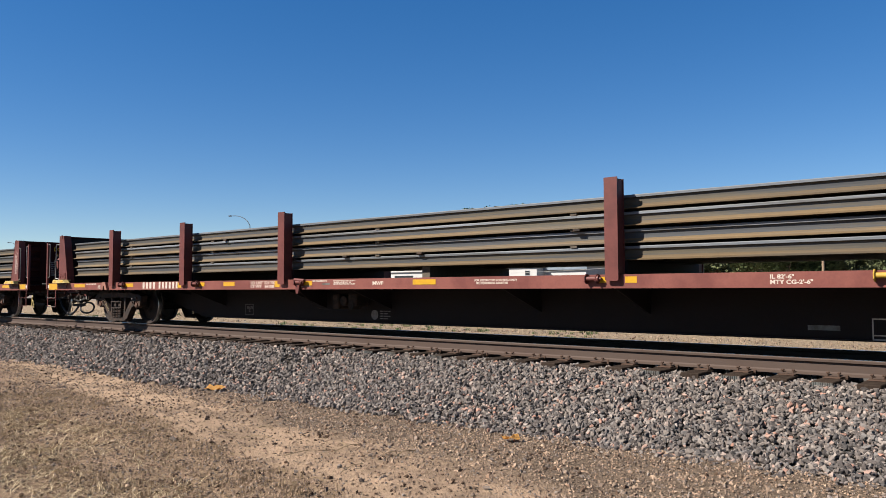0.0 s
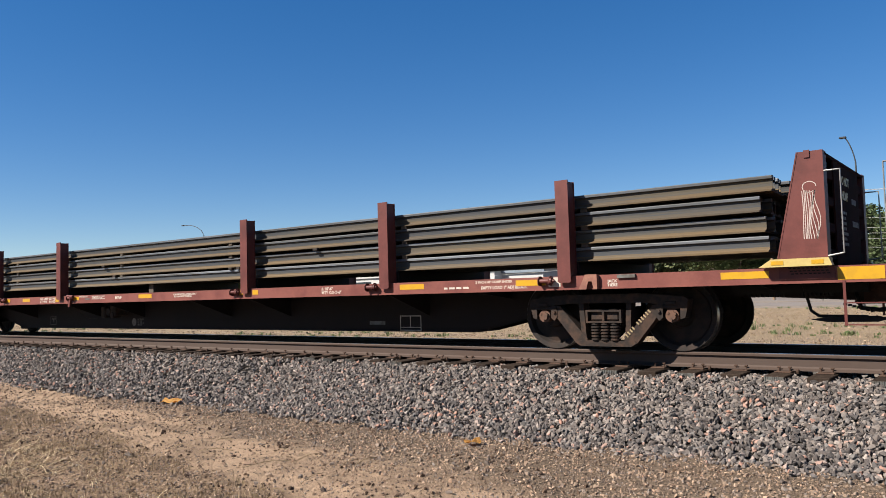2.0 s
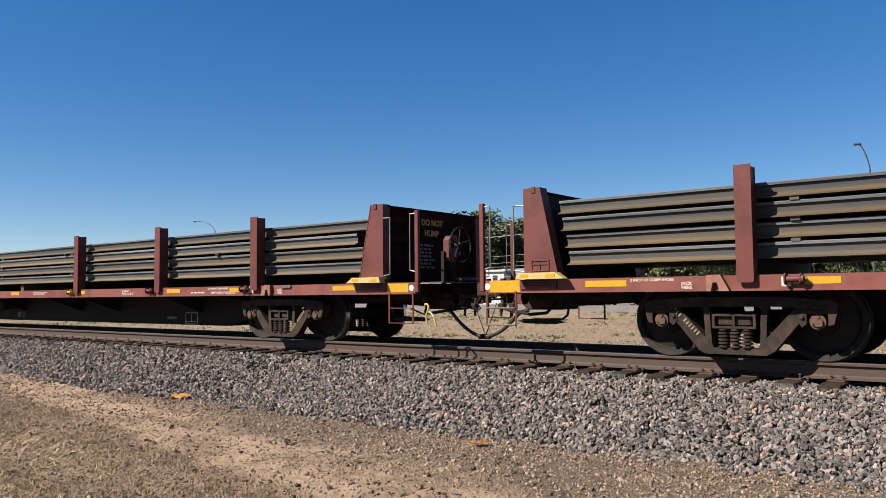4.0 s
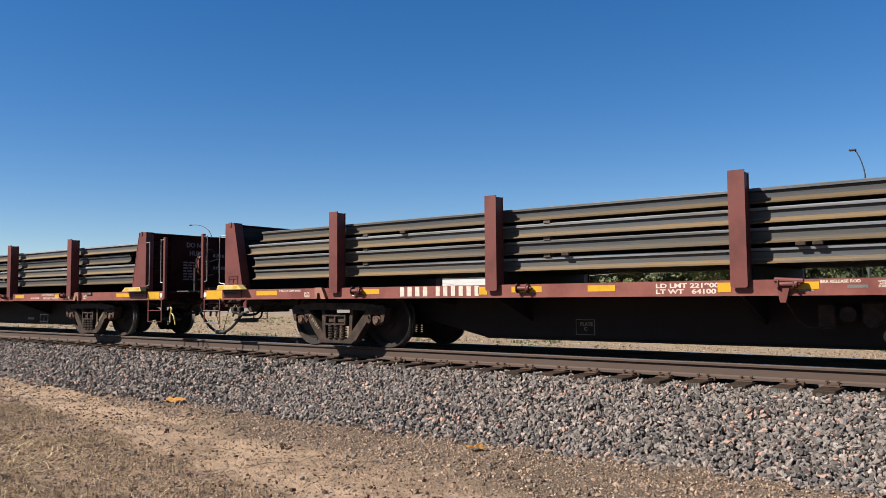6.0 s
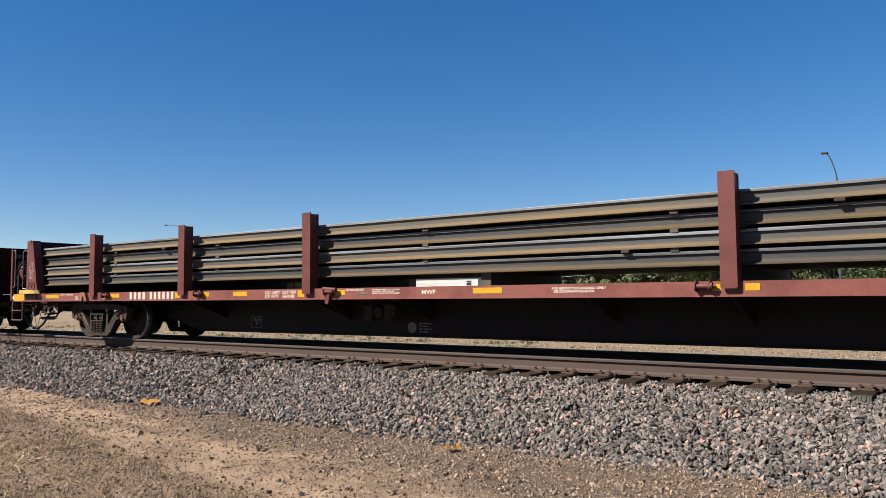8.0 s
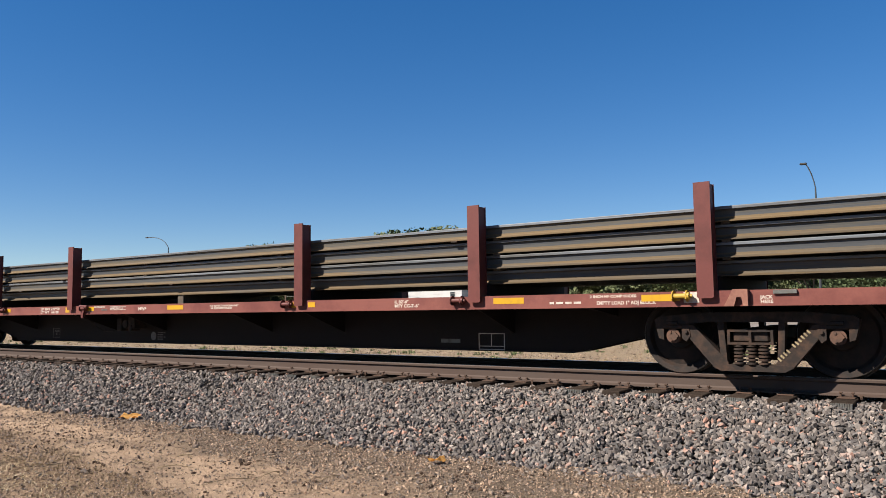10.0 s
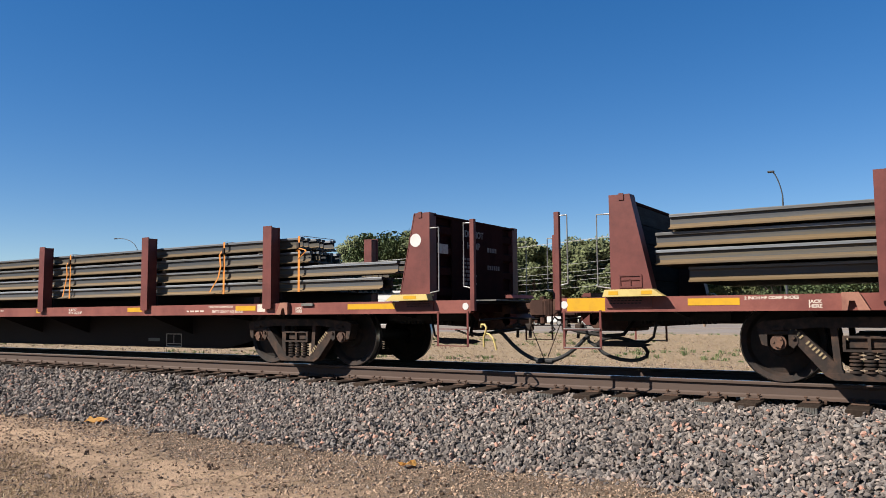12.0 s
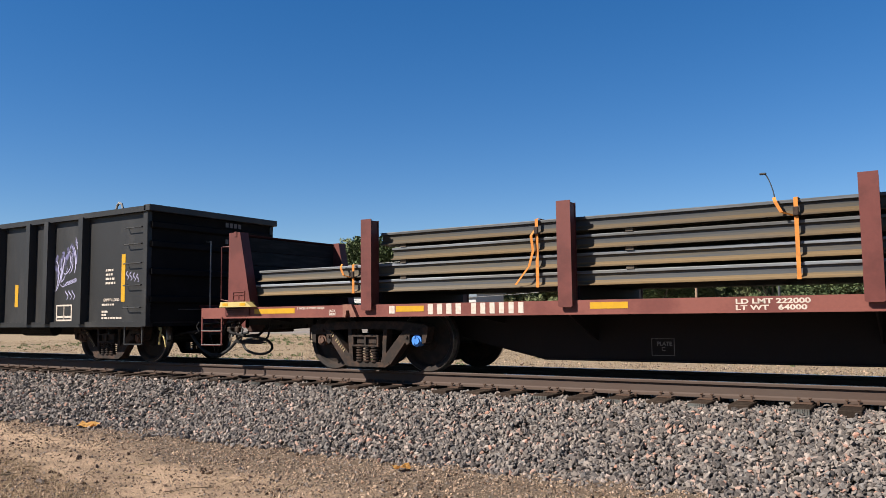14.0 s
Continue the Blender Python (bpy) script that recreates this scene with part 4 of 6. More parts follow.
def flat_wagon(i, d=0.0, yellow_winch=None, sticker=False, marks=1, blue=False):
    """A long flat wagon with stakes and bulkheads, carrying rails."""
    car = thing("flat_wagon", "weathered maroon bulkhead flat wagon with twelve steel stakes", "railway wagon", "wagons of the rail train")
    part("side_sill", SILL, None, car, "sun-faded maroon side sill")
    part("side_sill", SILL, None, car, at=pose(0, 0, 0, 0, 0, 180))
    # deck, centre sill and bearers carry the underbody shade in their paint
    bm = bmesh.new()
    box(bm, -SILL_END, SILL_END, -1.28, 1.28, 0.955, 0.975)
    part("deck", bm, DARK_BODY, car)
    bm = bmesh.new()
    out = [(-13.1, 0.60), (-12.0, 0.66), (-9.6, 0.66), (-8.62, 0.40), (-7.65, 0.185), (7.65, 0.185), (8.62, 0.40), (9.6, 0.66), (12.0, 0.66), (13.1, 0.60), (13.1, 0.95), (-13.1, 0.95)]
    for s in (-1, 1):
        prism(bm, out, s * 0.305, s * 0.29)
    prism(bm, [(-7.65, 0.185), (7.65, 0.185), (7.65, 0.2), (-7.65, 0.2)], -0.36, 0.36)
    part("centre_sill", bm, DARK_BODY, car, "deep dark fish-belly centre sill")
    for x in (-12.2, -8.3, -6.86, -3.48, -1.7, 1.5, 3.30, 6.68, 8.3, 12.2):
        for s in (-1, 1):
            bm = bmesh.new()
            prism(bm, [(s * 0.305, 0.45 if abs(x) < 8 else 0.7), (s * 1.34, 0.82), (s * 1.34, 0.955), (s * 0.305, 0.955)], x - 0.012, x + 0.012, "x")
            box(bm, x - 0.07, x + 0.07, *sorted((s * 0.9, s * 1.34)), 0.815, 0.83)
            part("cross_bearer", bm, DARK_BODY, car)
    for k, x in enumerate(POST_X):
        for s in (0, 180):
            part("stake", POST, None, car, at=pose(x, 0, 0, 0, 0, s))
        part("bunk", some(box, x - 0.11, x + 0.11, -1.2, 1.2, 0.976, (1.163 if i == 4 else 1.179), 0.008), DARK_BODY, car, "dark steel bunk under the load")
        if blue:
            continue
        part("strap_winch", WINCH_YELLOW if k == yellow_winch else WINCH, None, car, "worn yellow strap winch" if k == yellow_winch else "", at=pose(x + (0.5 if x < 0 else -0.3), -SILL_Y, SILL_LO + 0.06))
    part("spacer", some(box, -0.25, -0.08, -1.1, 1.1, 0.976, (1.163 if i == 4 else 1.179), 0.006), TIMBER, car, "grey timber spacer under the load")
    # jacking pads beside the end stakes
    for s in (-1, 1):
        bm = bmesh.new()
        x = -10.33 if s < 0 else 10.17
        prism(bm, [(x - 0.16, SILL_LO), (x - 0.06, SILL_HI + 0.01), (x + 0.10, SILL_HI + 0.01), (x + 0.10, SILL_LO), (x + 0.05, SILL_LO), (x + 0.03, SILL_LO + 0.1), (x - 0.02, SILL_LO + 0.1), (x - 0.05, SILL_LO)] if s > 0 else [(x + 0.16, SILL_LO), (x + 0.06, SILL_HI + 0.01), (x - 0.10, SILL_HI + 0.01), (x - 0.10, SILL_LO), (x - 0.05, SILL_LO), (x - 0.03, SILL_LO + 0.1), (x + 0.02, SILL_LO + 0.1), (x + 0.05, SILL_LO)], -1.42, -1.357)
        part("jack_pad", bm, PINK_PAD, car, "faded pink painted jacking pad")
    bulkhead(car, 1, marks, sticker)
    bulkhead(car, -1, 0, sticker)
    if i < 5:
        brake_gear(car)
    coupler(car, 1)
    coupler(car, -1, i in (0, 4, 5))
    brake_valve(car)
    for s in (-1, 1):
        truck(car, s * 10.215, 0.52 if s > 0 else -0.56)
    sets = [wheelset(car, x, blue and k == 1) for k, x in enumerate(AXLES)]
    # reflective patches on the near sill
    for a, b, z0, z1 in (*(() if blue else ((-13.52, -13.02, 0.829, 0.99),)), *(() if blue else ((13.02, 13.46, 0.845, 0.98),)), (-12.33 if blue else -12.02, -11.45, 0.885, 0.965), (11.45 if blue else 11.8, 12.33, 0.885, 0.965), (-9.5, -9.02, 0.885, 0.965), (-6.56, -6.08, 0.885, 0.965), *(() if blue else ((-7.12, -6.97, 0.86, 0.97), (-3.74, -3.59, 0.86, 0.97))), (-3.08, -2.66, 0.885, 0.965), (-0.22, 0.26, 0.885, 0.965), (3.06, 3.19, 0.885, 0.965), *(((6.12, 6.56, 0.885, 0.965),) if blue else ((6.95, 7.42, 0.885, 0.965), (3.46, 3.62, 0.885, 0.965), *(((-5.4, -5.02, 0.885, 0.965),) if i < 4 else ()))), (9.03, 9.5, 0.885, 0.965)):
        part("reflector", some(box, a, b, -SILL_Y - 0.003, -SILL_Y, z0, z1), REFLECT, car, "yellow reflective patch")
    for x in (13.52,) if blue else (-13.6, 13.52):
        part("round_decal", some(rod, (x + (0.04 if x < 0 else 0), -SILL_Y - 0.001, 0.91), (x + (0.04 if x < 0 else 0), -SILL_Y - 0.004, 0.91), 0.048, 20), WHITE_PAINT, car, "round white decal")
    y = -SILL_Y - 0.001
    bars([0.085] * 4 + [-0.03] + [0.075] * 6, 0.145, 0.066, car, -8.95 + d, y, 0.843, LETTER)
    lettering("LD LMT %d\nLT WT   %d" % ((222000, 64000) if blue else (221900, 64100)), 0.052, car, -4.85 + d, y, 0.918, LETTER, 1.55)
    lettering("MWF", 0.06, car, -1.13, y, 0.885, LETTER, 1.3)
    lettering("BRK RELEASE ROD", 0.03, car, -2.65, y, 0.95, LETTER, 1.1)
    lettering("RET VALVE", 0.035, car, -2.98, y, 0.865, GREY_LETTER, 1.1)
    lettering("OWNERSHIP SUBJECT TO A SECURITY\n AGREEMENT FILED WITH THE\nSURFACE TRANSPORTATION BOARD", 0.02, car, -2.1, y, 0.95, LETTER, 1.15)
    lettering("FOR RESTRICTED LOADING ONLY\n  SEE EQUIPMENT REGISTER", 0.03, car, 1.02, y, 0.925, LETTER, 1.15)
    lettering("IL 82'-6\"\nMTY CG-2'-6\"", 0.045, car, 4.22 if blue else 5.24, y, 0.92, LETTER, 1.2)
    lettering("2 INCH HF COMP SHOES", 0.032, car, 8.36, y, 0.94, LETTER, 1.2)
    lettering("2 INCH HF COMP SHOES", 0.032, car, -11.4, y, 0.945, LETTER, 1.1)
    lettering("EMPTY LOAD 1\" ADJ BLOCK", 0.042, car, 8.45, y, 0.855, LETTER, 1.0)
    bars([0.06, 0.1, 0.09, 0.1], 0.028, 0.03, car, 7.8, y, 0.87, LETTER)
    for x in (-10.75, 10.39):
        lettering("JACK\nHERE", 0.036, car, x, y, 0.895, LETTER, 1.1)
    for a, b, c, d, m, n in ((10.53, 10.77, 0.945, 0.99, GANG_PLATE, "card_box"), (-1.94 - 0.45, -1.94 - 0.25, 0.89, 0.925, GANG_PLATE, "tag_plate"), (9.54, 9.72, 0.86, 0.985, LETTER, "placard"), (-9.62, -9.52, 0.86, 0.97, LETTER, "placard")):
        part(n, some(box, a, b, -SILL_Y - (0.03 if n == "card_box" else 0.003), -SILL_Y, c, d, 0.002), m, car)
    # marks on the centre sill
    cs = -0.306
    lettering("PLATE\n   C", 0.05, car, -6.06, cs, 0.40, GREY_LETTER, 1.0)
    bm = bmesh.new()
    for a, b, c, d in ((-6.13, -5.83, 0.485, 0.492), (-6.13, -5.83, 0.27, 0.277), (-6.13, -6.123, 0.277, 0.485), (-5.837, -5.83, 0.277, 0.485)):
        box(bm, a, b, cs - 0.003, cs, c, d)
    part("marking_bar", bm, GREY_LETTER, car)
    part("round_decal", some(rod, (-2.13, cs, 0.34), (-2.13, cs - 0.004, 0.34), 0.09, 24), GREY_LETTER, car, "round grey faded decal")
    for k in range(4):
        bars([0.07, 0.1, 0.05][: 3 - k % 2], 0.018, 0.02, car, -1.99, cs, 0.40 - 0.045 * k, GREY_LETTER)
    bm = bmesh.new()
    x = 5.35
    box(bm, x, x + 0.36, cs - 0.006, cs, 0.30, 0.36)
    part("data_plate", bm, GANG_PLATE, car)
    bm = bmesh.new()
    for a, b, c, d in ((0, 0.46, 0.44, 0.455), (0, 0.46, 0.2, 0.215), (0, 0.014, 0.2, 0.455), (0.446, 0.46, 0.2, 0.455), (0.22, 0.232, 0.25, 0.455), (0, 0.46, 0.25, 0.262)):
        box(bm, (5.91 if blue else 6.05) + a, (5.91 if blue else 6.05) + b, cs - 0.003, cs, c, d)
    part("consolidated_stencil", bm, LETTER, car, "white lined maintenance stencil box")
    return car, sets


RAILS = {}


def load_rail_mesh(x0, x1):
    """A new rail from x0 to x1; alike rails share their mesh."""
    if (x0, x1) in RAILS:
        return RAILS[x0, x1]
    bm = bmesh.new()
    half = [(0.082, 0.0), (0.082, 0.011), (0.026, 0.027), (0.0125, 0.042), (0.0095, 0.062), (0.0085, 0.09), (0.009, 0.13), (0.014, 0.139), (0.0405, 0.1485), (0.0415, 0.176), (0.037, 0.183), (0.024, 0.186)]
    o = half + [(-y, z) for y, z in half[::-1]]
    prism(bm, o, x0, x1, "x")
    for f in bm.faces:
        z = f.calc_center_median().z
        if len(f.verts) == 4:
            # 2: head faces, with the light on them in their colour
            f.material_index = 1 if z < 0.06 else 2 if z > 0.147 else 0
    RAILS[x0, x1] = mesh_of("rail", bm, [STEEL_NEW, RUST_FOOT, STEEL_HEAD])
    return RAILS[x0, x1]


# ends of the four layers, lowest first, and how far each stands back from the stakes
USUAL = ((-12.36, 12.3), (-12.4, 12.27), (-12.45, 12.22), (-12.5, 12.36))
ENDS = {2: ((-12.35, 12.31), (-12.35, 12.31), (-12.5, 12.17), (-12.14, 12.42)), 3: ((-12.38, 12.3), (-12.42, 12.24), (-12.45, 11.92), (-12.6, 12.3)), 4: ((-12.07, 12.31), (-12.44, 12.28), (-12.44, 12.31), (-12.26, 12.5)), 5: ((-12.65, 11.94), (-12.44, 12.22), (-9.7, 10.5), (-9.9, 10.32))}
BACK = {4: (0.075, 0.0, 0.012, 0.0), 3: (0.0, 0.0, 0.035, 0.0), 2: (0.012, 0.0, 0.0, 0.02), 5: (0.0, 0.012, 0.0, 0.0)}


HEIGHTS = {0: (1.181, 0.2245), 4: (1.165, 0.212)}      # foot of the lowest rails, layer to layer


def rail_load(seed, i):
    """Four layers of new rails lying side by side; the last load has two shorter layers on top and is strapped."""
    last = i == 5
    foot, layer = HEIGHTS.get(i, (1.183, 0.232))
    load = thing("rail_stack", "stack of new steel rails in four layers on a wagon" if not last else "strapped stack of steel rails with shorter upper layers", "steel rails", "loads of new rail")
    rnd = random.Random(seed)
    for row, ((x0, x1), inset) in enumerate(zip(ENDS.get(i, USUAL), BACK.get(i, (0.0, 0.02, 0.0, 0.012)))):
        short = last and row > 1
        for k in range(5 if short else 13):
            if last and not short and k > 1:
                x0, x1 = -12.3, 10.5
            dx = round(rnd.uniform(-0.05, 0.05), 2) if k else 0.0
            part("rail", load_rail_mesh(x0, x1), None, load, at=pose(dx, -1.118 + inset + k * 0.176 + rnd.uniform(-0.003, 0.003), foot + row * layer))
    # bolts left in the joint holes of a few rails
    for n in range(7):
        x, row = rnd.uniform(-9, 9), rnd.choice((0, 1, 2))
        if not (last and row > 0):
            part("joint_lug", some(box, x - 0.05, x + 0.06, -1.21, -1.15, foot + row * layer + 0.187, foot + row * layer + layer - 0.003, 0.006), CAST, load)
    for row in range(3):
        for x in (-9.5, -6.1, -1.2, 2.6, 6.9, 10.0 if not last else 9.4):
            wide = 1.15 if not (last and row > 0) else -0.3
            part("packing_strip", some(box, x - 0.05, x + 0.05, -1.17, wide, foot + row * layer + 0.1862, foot + row * layer + layer - 0.0002), TIMBER, load)
    if last:
        for n, x in enumerate((-10.4, -7.33, -4.2, 0.14, 3.98, 8.56, 10.31)):
            top = 2.072 if n else 1.608
            bm = bmesh.new()
            prism(bm, [(-1.207, 1.175), (-1.203, 1.175), (-1.203, top), (-1.16, top + 0.012), (-0.35 if n else 1.1, top + 0.012), (-0.35 if n else 1.1, top + 0.015), (-1.16, top + 0.015), (-1.207, top + 0.003)], x - 0.022, x + 0.022, "x")
            band = part("strap", bm, ORANGE, load, "bright orange ratchet strap")
            bm = bmesh.new()
            s = -1 if n != 6 else 1
            pts = [(x, -1.22, top - 0.12), (x + s * 0.06, -1.25, top - 0.22), (x + s * 0.04, -1.24, top - 0.42), (x + s * 0.1, -1.24, top - 0.62), (x + s * (0.3 if n % 2 else 0.16), -1.25, top - 0.86)] if n in (1, 3, 4, 5) else [(x - 0.02, -1.24, top - 0.24), (x + s * 0.06, -1.26, top - 0.2), (x + s * 0.2, -1.28, top - 0.235), (x + s * 0.22, -1.28, top - 0.26), (x + s * 0.1, -1.27, top - 0.33), (x + s * 0.03, -1.25, top - 0.38)] if n == 6 else [(x + s * 0.02, -1.22, top - 0.2), (x + s * 0.14, -1.26, top - 0.16), (x + s * 0.2, -1.26, top - 0.04), (x + s * 0.22, -1.2, top + 0.02)]
            for a, b in zip(pts, pts[1:]):
                v = [bm.verts.new(p) for p in (Vector(a) + Vector((-0.018, 0, 0)), Vector(a) + Vector((0.018, 0, 0.006)), Vector(b) + Vector((0.018, 0, 0.006)), Vector(b) + Vector((-0.018, 0, 0)))]
                f = bm.faces.new(v)
                w = bmesh.ops.extrude_face_region(bm, geom=[f])
                bmesh.ops.translate(bm, verts=[q for q in w["geom"] if isinstance(q, bmesh.types.BMVert)], vec=(0, -0.004, 0))
            part("strap_tail", bm, ORANGE, band)
            part("ratchet", some(box, x - 0.03, x + 0.03, -1.24, -1.207, top - 0.2, top - 0.1, 0.008), CAST, band)
    return load


def chalk(car, strokes):
    """Chalk strokes on the near face of a pillar."""
    for n, pts in enumerate(strokes):
        bm = bmesh.new()
        edge = []
        for k, p in enumerate(pts):
            a, b = pts[max(k - 1, 0)], pts[min(k + 1, len(pts) - 1)]
            w = Vector((a[1] - b[1], 0, b[0] - a[0])).normalized() * 0.004
            at = Vector((p[0], -1.3615, p[1]))
            edge.append((bm.verts.new(at - w), bm.verts.new(at + w)))
        for (a, b), (c, d) in zip(edge, edge[1:]):
            bm.faces.new((a, c, d, b))
        part("chalk_line", bm, CHALK, car)


def arc(cx, cz, rx, rz, a0, a1):
    return [(cx + rx * math.cos(radians(a0 + (a1 - a0) * k / 10)), cz + rz * math.sin(radians(a0 + (a1 - a0) * k / 10))) for k in range(11)]


cars, spinning = [], []
SLACK = (0.0, 0.0, 0.04, 0.0, 0.0, 0.0)      # play in the couplings, wagon by wagon
for i in range(6):
    car, sets = flat_wagon(i, (0.36, 0.36, 0.36, 0.3, 0.1, 0.0)[i], yellow_winch=(4, None, 3, None, 5, None)[i], sticker=i == 5, marks=2 if i in (1, 2) else 1, blue=i == 5)
    cars.append((car, FIRST - PITCH * i + SLACK[i]))
    if i == 1:      # loose wavy strokes
        chalk(car, [[(12.79 + 0.018 * k + (0.012 + 0.004 * k) * math.sin(q * 0.9 + k), 1.82 - q * 0.075) for q in range(8)] for k in range(-4, 5)] + [arc(12.79, 1.86, 0.07, 0.06, 0, 300)])
    if i == 3:      # a cup cake in outline
        x = -12.72
        chalk(car, [[(x - 0.1, 1.54), (x - 0.07, 1.36), (x + 0.07, 1.36), (x + 0.1, 1.54), (x - 0.1, 1.54)], arc(x, 1.55, 0.1, 0.1, 0, 180), arc(x, 1.63, 0.07, 0.07, -20, 200), arc(x + 0.01, 1.69, 0.04, 0.045, -30, 210), [(x - 0.04, 1.53), (x - 0.03, 1.37)], [(x + 0.04, 1.53), (x + 0.03, 1.37)], [(x, 1.53), (x, 1.37)]])
    spinning += sets
    cars.append((rail_load(20 + i, i), FIRST - PITCH * i + SLACK[i]))


# ---------------------------------------------------------------- gondola
def gondola():
    """High-sided open wagon behind the flat wagons; x = 8.1 is its leading end."""
    car = thing("gondola_wagon", "black high-sided gondola wagon with spray-painted scrawls and yellow stripes", "railway wagon", "wagons of the rail train")
    L, W, z0, z1 = 8.1, 1.5, 0.74, 2.78
    for s in (-1, 1):
        bm = bmesh.new()
        box(bm, -L, L, *sorted((s * W, s * (W - 0.012))), z0, z1)
        side = part("side_wall", bm, BLACK_PAINT, car)
        bm = bmesh.new()
        prism(bm, [(s * (W + 0.10), z1 - 0.02), (s * (W + 0.10), z1 + 0.08), (s * (W - 0.06), z1 + 0.08), (s * (W - 0.06), z1 - 0.02)], -L, L, "x")
        part("top_rail", bm, BLACK_PAINT, side)
        bm = bmesh.new()
        box(bm, -L, L, *sorted((s * (W + 0.06), s * (W - 0.1))), z0 - 0.06, z0 + 0.04)
        part("bottom_rail", bm, BLACK_PAINT, side)
        for x in (6.2, 5.05, 4.4, 3.25, 2.1, 0.95, -0.2, -1.35, -2.5, -3.65, -4.8, -5.95, -7.1):
            if x > -L + 0.3:
                bm = bmesh.new()
                prism(bm, [(x - 0.1, s * W), (x - 0.07, s * (W + 0.13)), (x + 0.07, s * (W + 0.13)), (x + 0.1, s * W)], z0, z1, "z")
                part("rib", bm, BLACK_PAINT, side)
    for s in (-1, 1):
        bm = bmesh.new()
        box(bm, *sorted((s * L, s * (L - 0.012))), -W, W, z0 - 0.05, z1)
        end = part("end_wall", bm, END_BLACK, car)
        bm = bmesh.new()
        box(bm, *sorted((s * (L + 0.12), s * (L - 0.05))), -W - 0.1, W + 0.1, z1 - 0.02, z1 + 0.10, 0.01)
        part("top_rail", bm, BLACK_PAINT, end)
        for z in (1.1, 1.6, 2.1, 2.45):
            part("rib", some(prism, [(s * L, z), (s * (L + 0.08), z + 0.03), (s * (L + 0.08), z + 0.12), (s * L, z + 0.15)], -W, W), END_BLACK, end)
        for y in (-W - 0.02, W + 0.02):
            part("corner_post", some(box, *sorted((s * (L + 0.03), s * (L - 0.1))), y - 0.05, y + 0.05, z0 - 0.05, z1, 0.008), BLACK_PAINT, end)
        bm = bmesh.new()
        pipe(bm, [(s * (L + 0.01), -0.2, 2.3), (s * (L + 0.12), -0.2, 2.3), (s * (L + 0.12), -0.2, 1.0), (s * (L + 0.01), -0.2, 1.0)], 0.014)
        part("grab_iron", bm, SILVER, end)
    part("floor_plate", some(box, -L, L, -W, W, z0, z0 + 0.03), BLACK_PAINT, car)
    part("centre_sill", some(box, -L, L, -0.3, 0.3, 0.5, z0, 0.01), GRIME, car)
    part("air_tank", some(rod, (3.2, -0.9, 0.62), (4.3, -0.9, 0.62), 0.13, 16), GRIME, car)
    for z in (1.05, 1.45, 1.85, 2.2, 2.5):
        bm = bmesh.new()
        pipe(bm, [(7.5, -W, z), (7.5, -W - 0.09, z - 0.02), (7.98, -W - 0.09, z - 0.02), (7.98, -W, z)], 0.012)
        part("ladder_rung", bm, BLACK_PAINT, car)
    bm = bmesh.new()
    for x in (7.45, 7.95):
        box(bm, x - 0.015, x + 0.015, -W - 0.01, -W + 0.01, 0.36, z0)
    box(bm, 7.45, 7.95, -W - 0.02, -W + 0.02, 0.36, 0.38)
    part("sill_step", bm, BLACK_PAINT, car)
    y = -W - 0.002
    for a, b, c, d in ((7.32, 7.43, 1.14, 2.02), (3.78, 3.9, 1.1, 1.56), (-1.0, -0.88, 1.1, 1.56)):
        part("reflector", some(box, a, b, y - 0.003, y, c, d), REFLECT, car, "yellow vertical reflective stripe")
    bm = bmesh.new()
    for a, b, c, d in ((5.28, 5.80, 0.80, 0.83), (5.28, 5.80, 1.09, 1.12), (5.28, 5.31, 0.83, 1.09), (5.77, 5.80, 0.83, 1.09), (5.53, 5.55, 0.83, 1.09), (5.31, 5.77, 0.86, 0.90)):
        box(bm, a, b, y - 0.002, y, c, d)
    part("consolidated_stencil", bm, LETTER, car, "white lined maintenance stencil box")
    rr = random.Random(8)
    for z, n in ((1.72, 3), (1.64, 3), (1.56, 3), (1.48, 4)):
        bars([rr.uniform(0.03, 0.1) for _ in range(n)], 0.04, 0.02, car, 6.85, y, z, LETTER)
    lettering("EMPTY / LOAD", 0.05, car, 6.8, y, 1.16, LETTER, 1.0)
    for z, n in ((1.08, 5), (0.95, 2), (0.89, 2), (0.83, 7)):
        bars([rr.uniform(0.04, 0.1) for _ in range(n)], 0.035, 0.02, car, 6.75, y, z, LETTER)
    # sprayed loops
    spray = material("faded_violet_spray", (0.302, 0.288, 0.418), 0.7, 0, 0.3, 6, 40, 0.02, (0.144, 0.137, 0.202), 0.7)
    rr = random.Random(5)
    def scrawl(pts, wide, paint):
        bm = bmesh.new()
        for n, (a, b) in enumerate(zip(pts, pts[1:])):
            d = (Vector(b) - Vector(a)).normalized()
            nrm = Vector((-d.z, 0, d.x)) * wide * (1 + 0.5 * math.sin(n * 0.4))
            bm.faces.new([bm.verts.new(p) for p in (Vector(a) - nrm, Vector(b) - nrm, Vector(b) + nrm, Vector(a) + nrm)])
        part("sprayed_line", bm, paint, car)
    haze = material("thin_violet_overspray", (0.1, 0.095, 0.19), 0.7, 0, 0.35, 5, 40, 0.02, (0.02, 0.02, 0.03), 0.95, lo=0.38, hi=0.58)
    for k in range(5):      # broad soft strokes under sharp loops
        cx = 5.25 + 0.17 * k
        scrawl([(cx + 0.05 * math.sin(q * 0.9 + k), y + 0.0005 - 0.0002 * k, 1.62 + 0.07 * k + 0.06 * q) for q in range(9)], 0.035, haze)
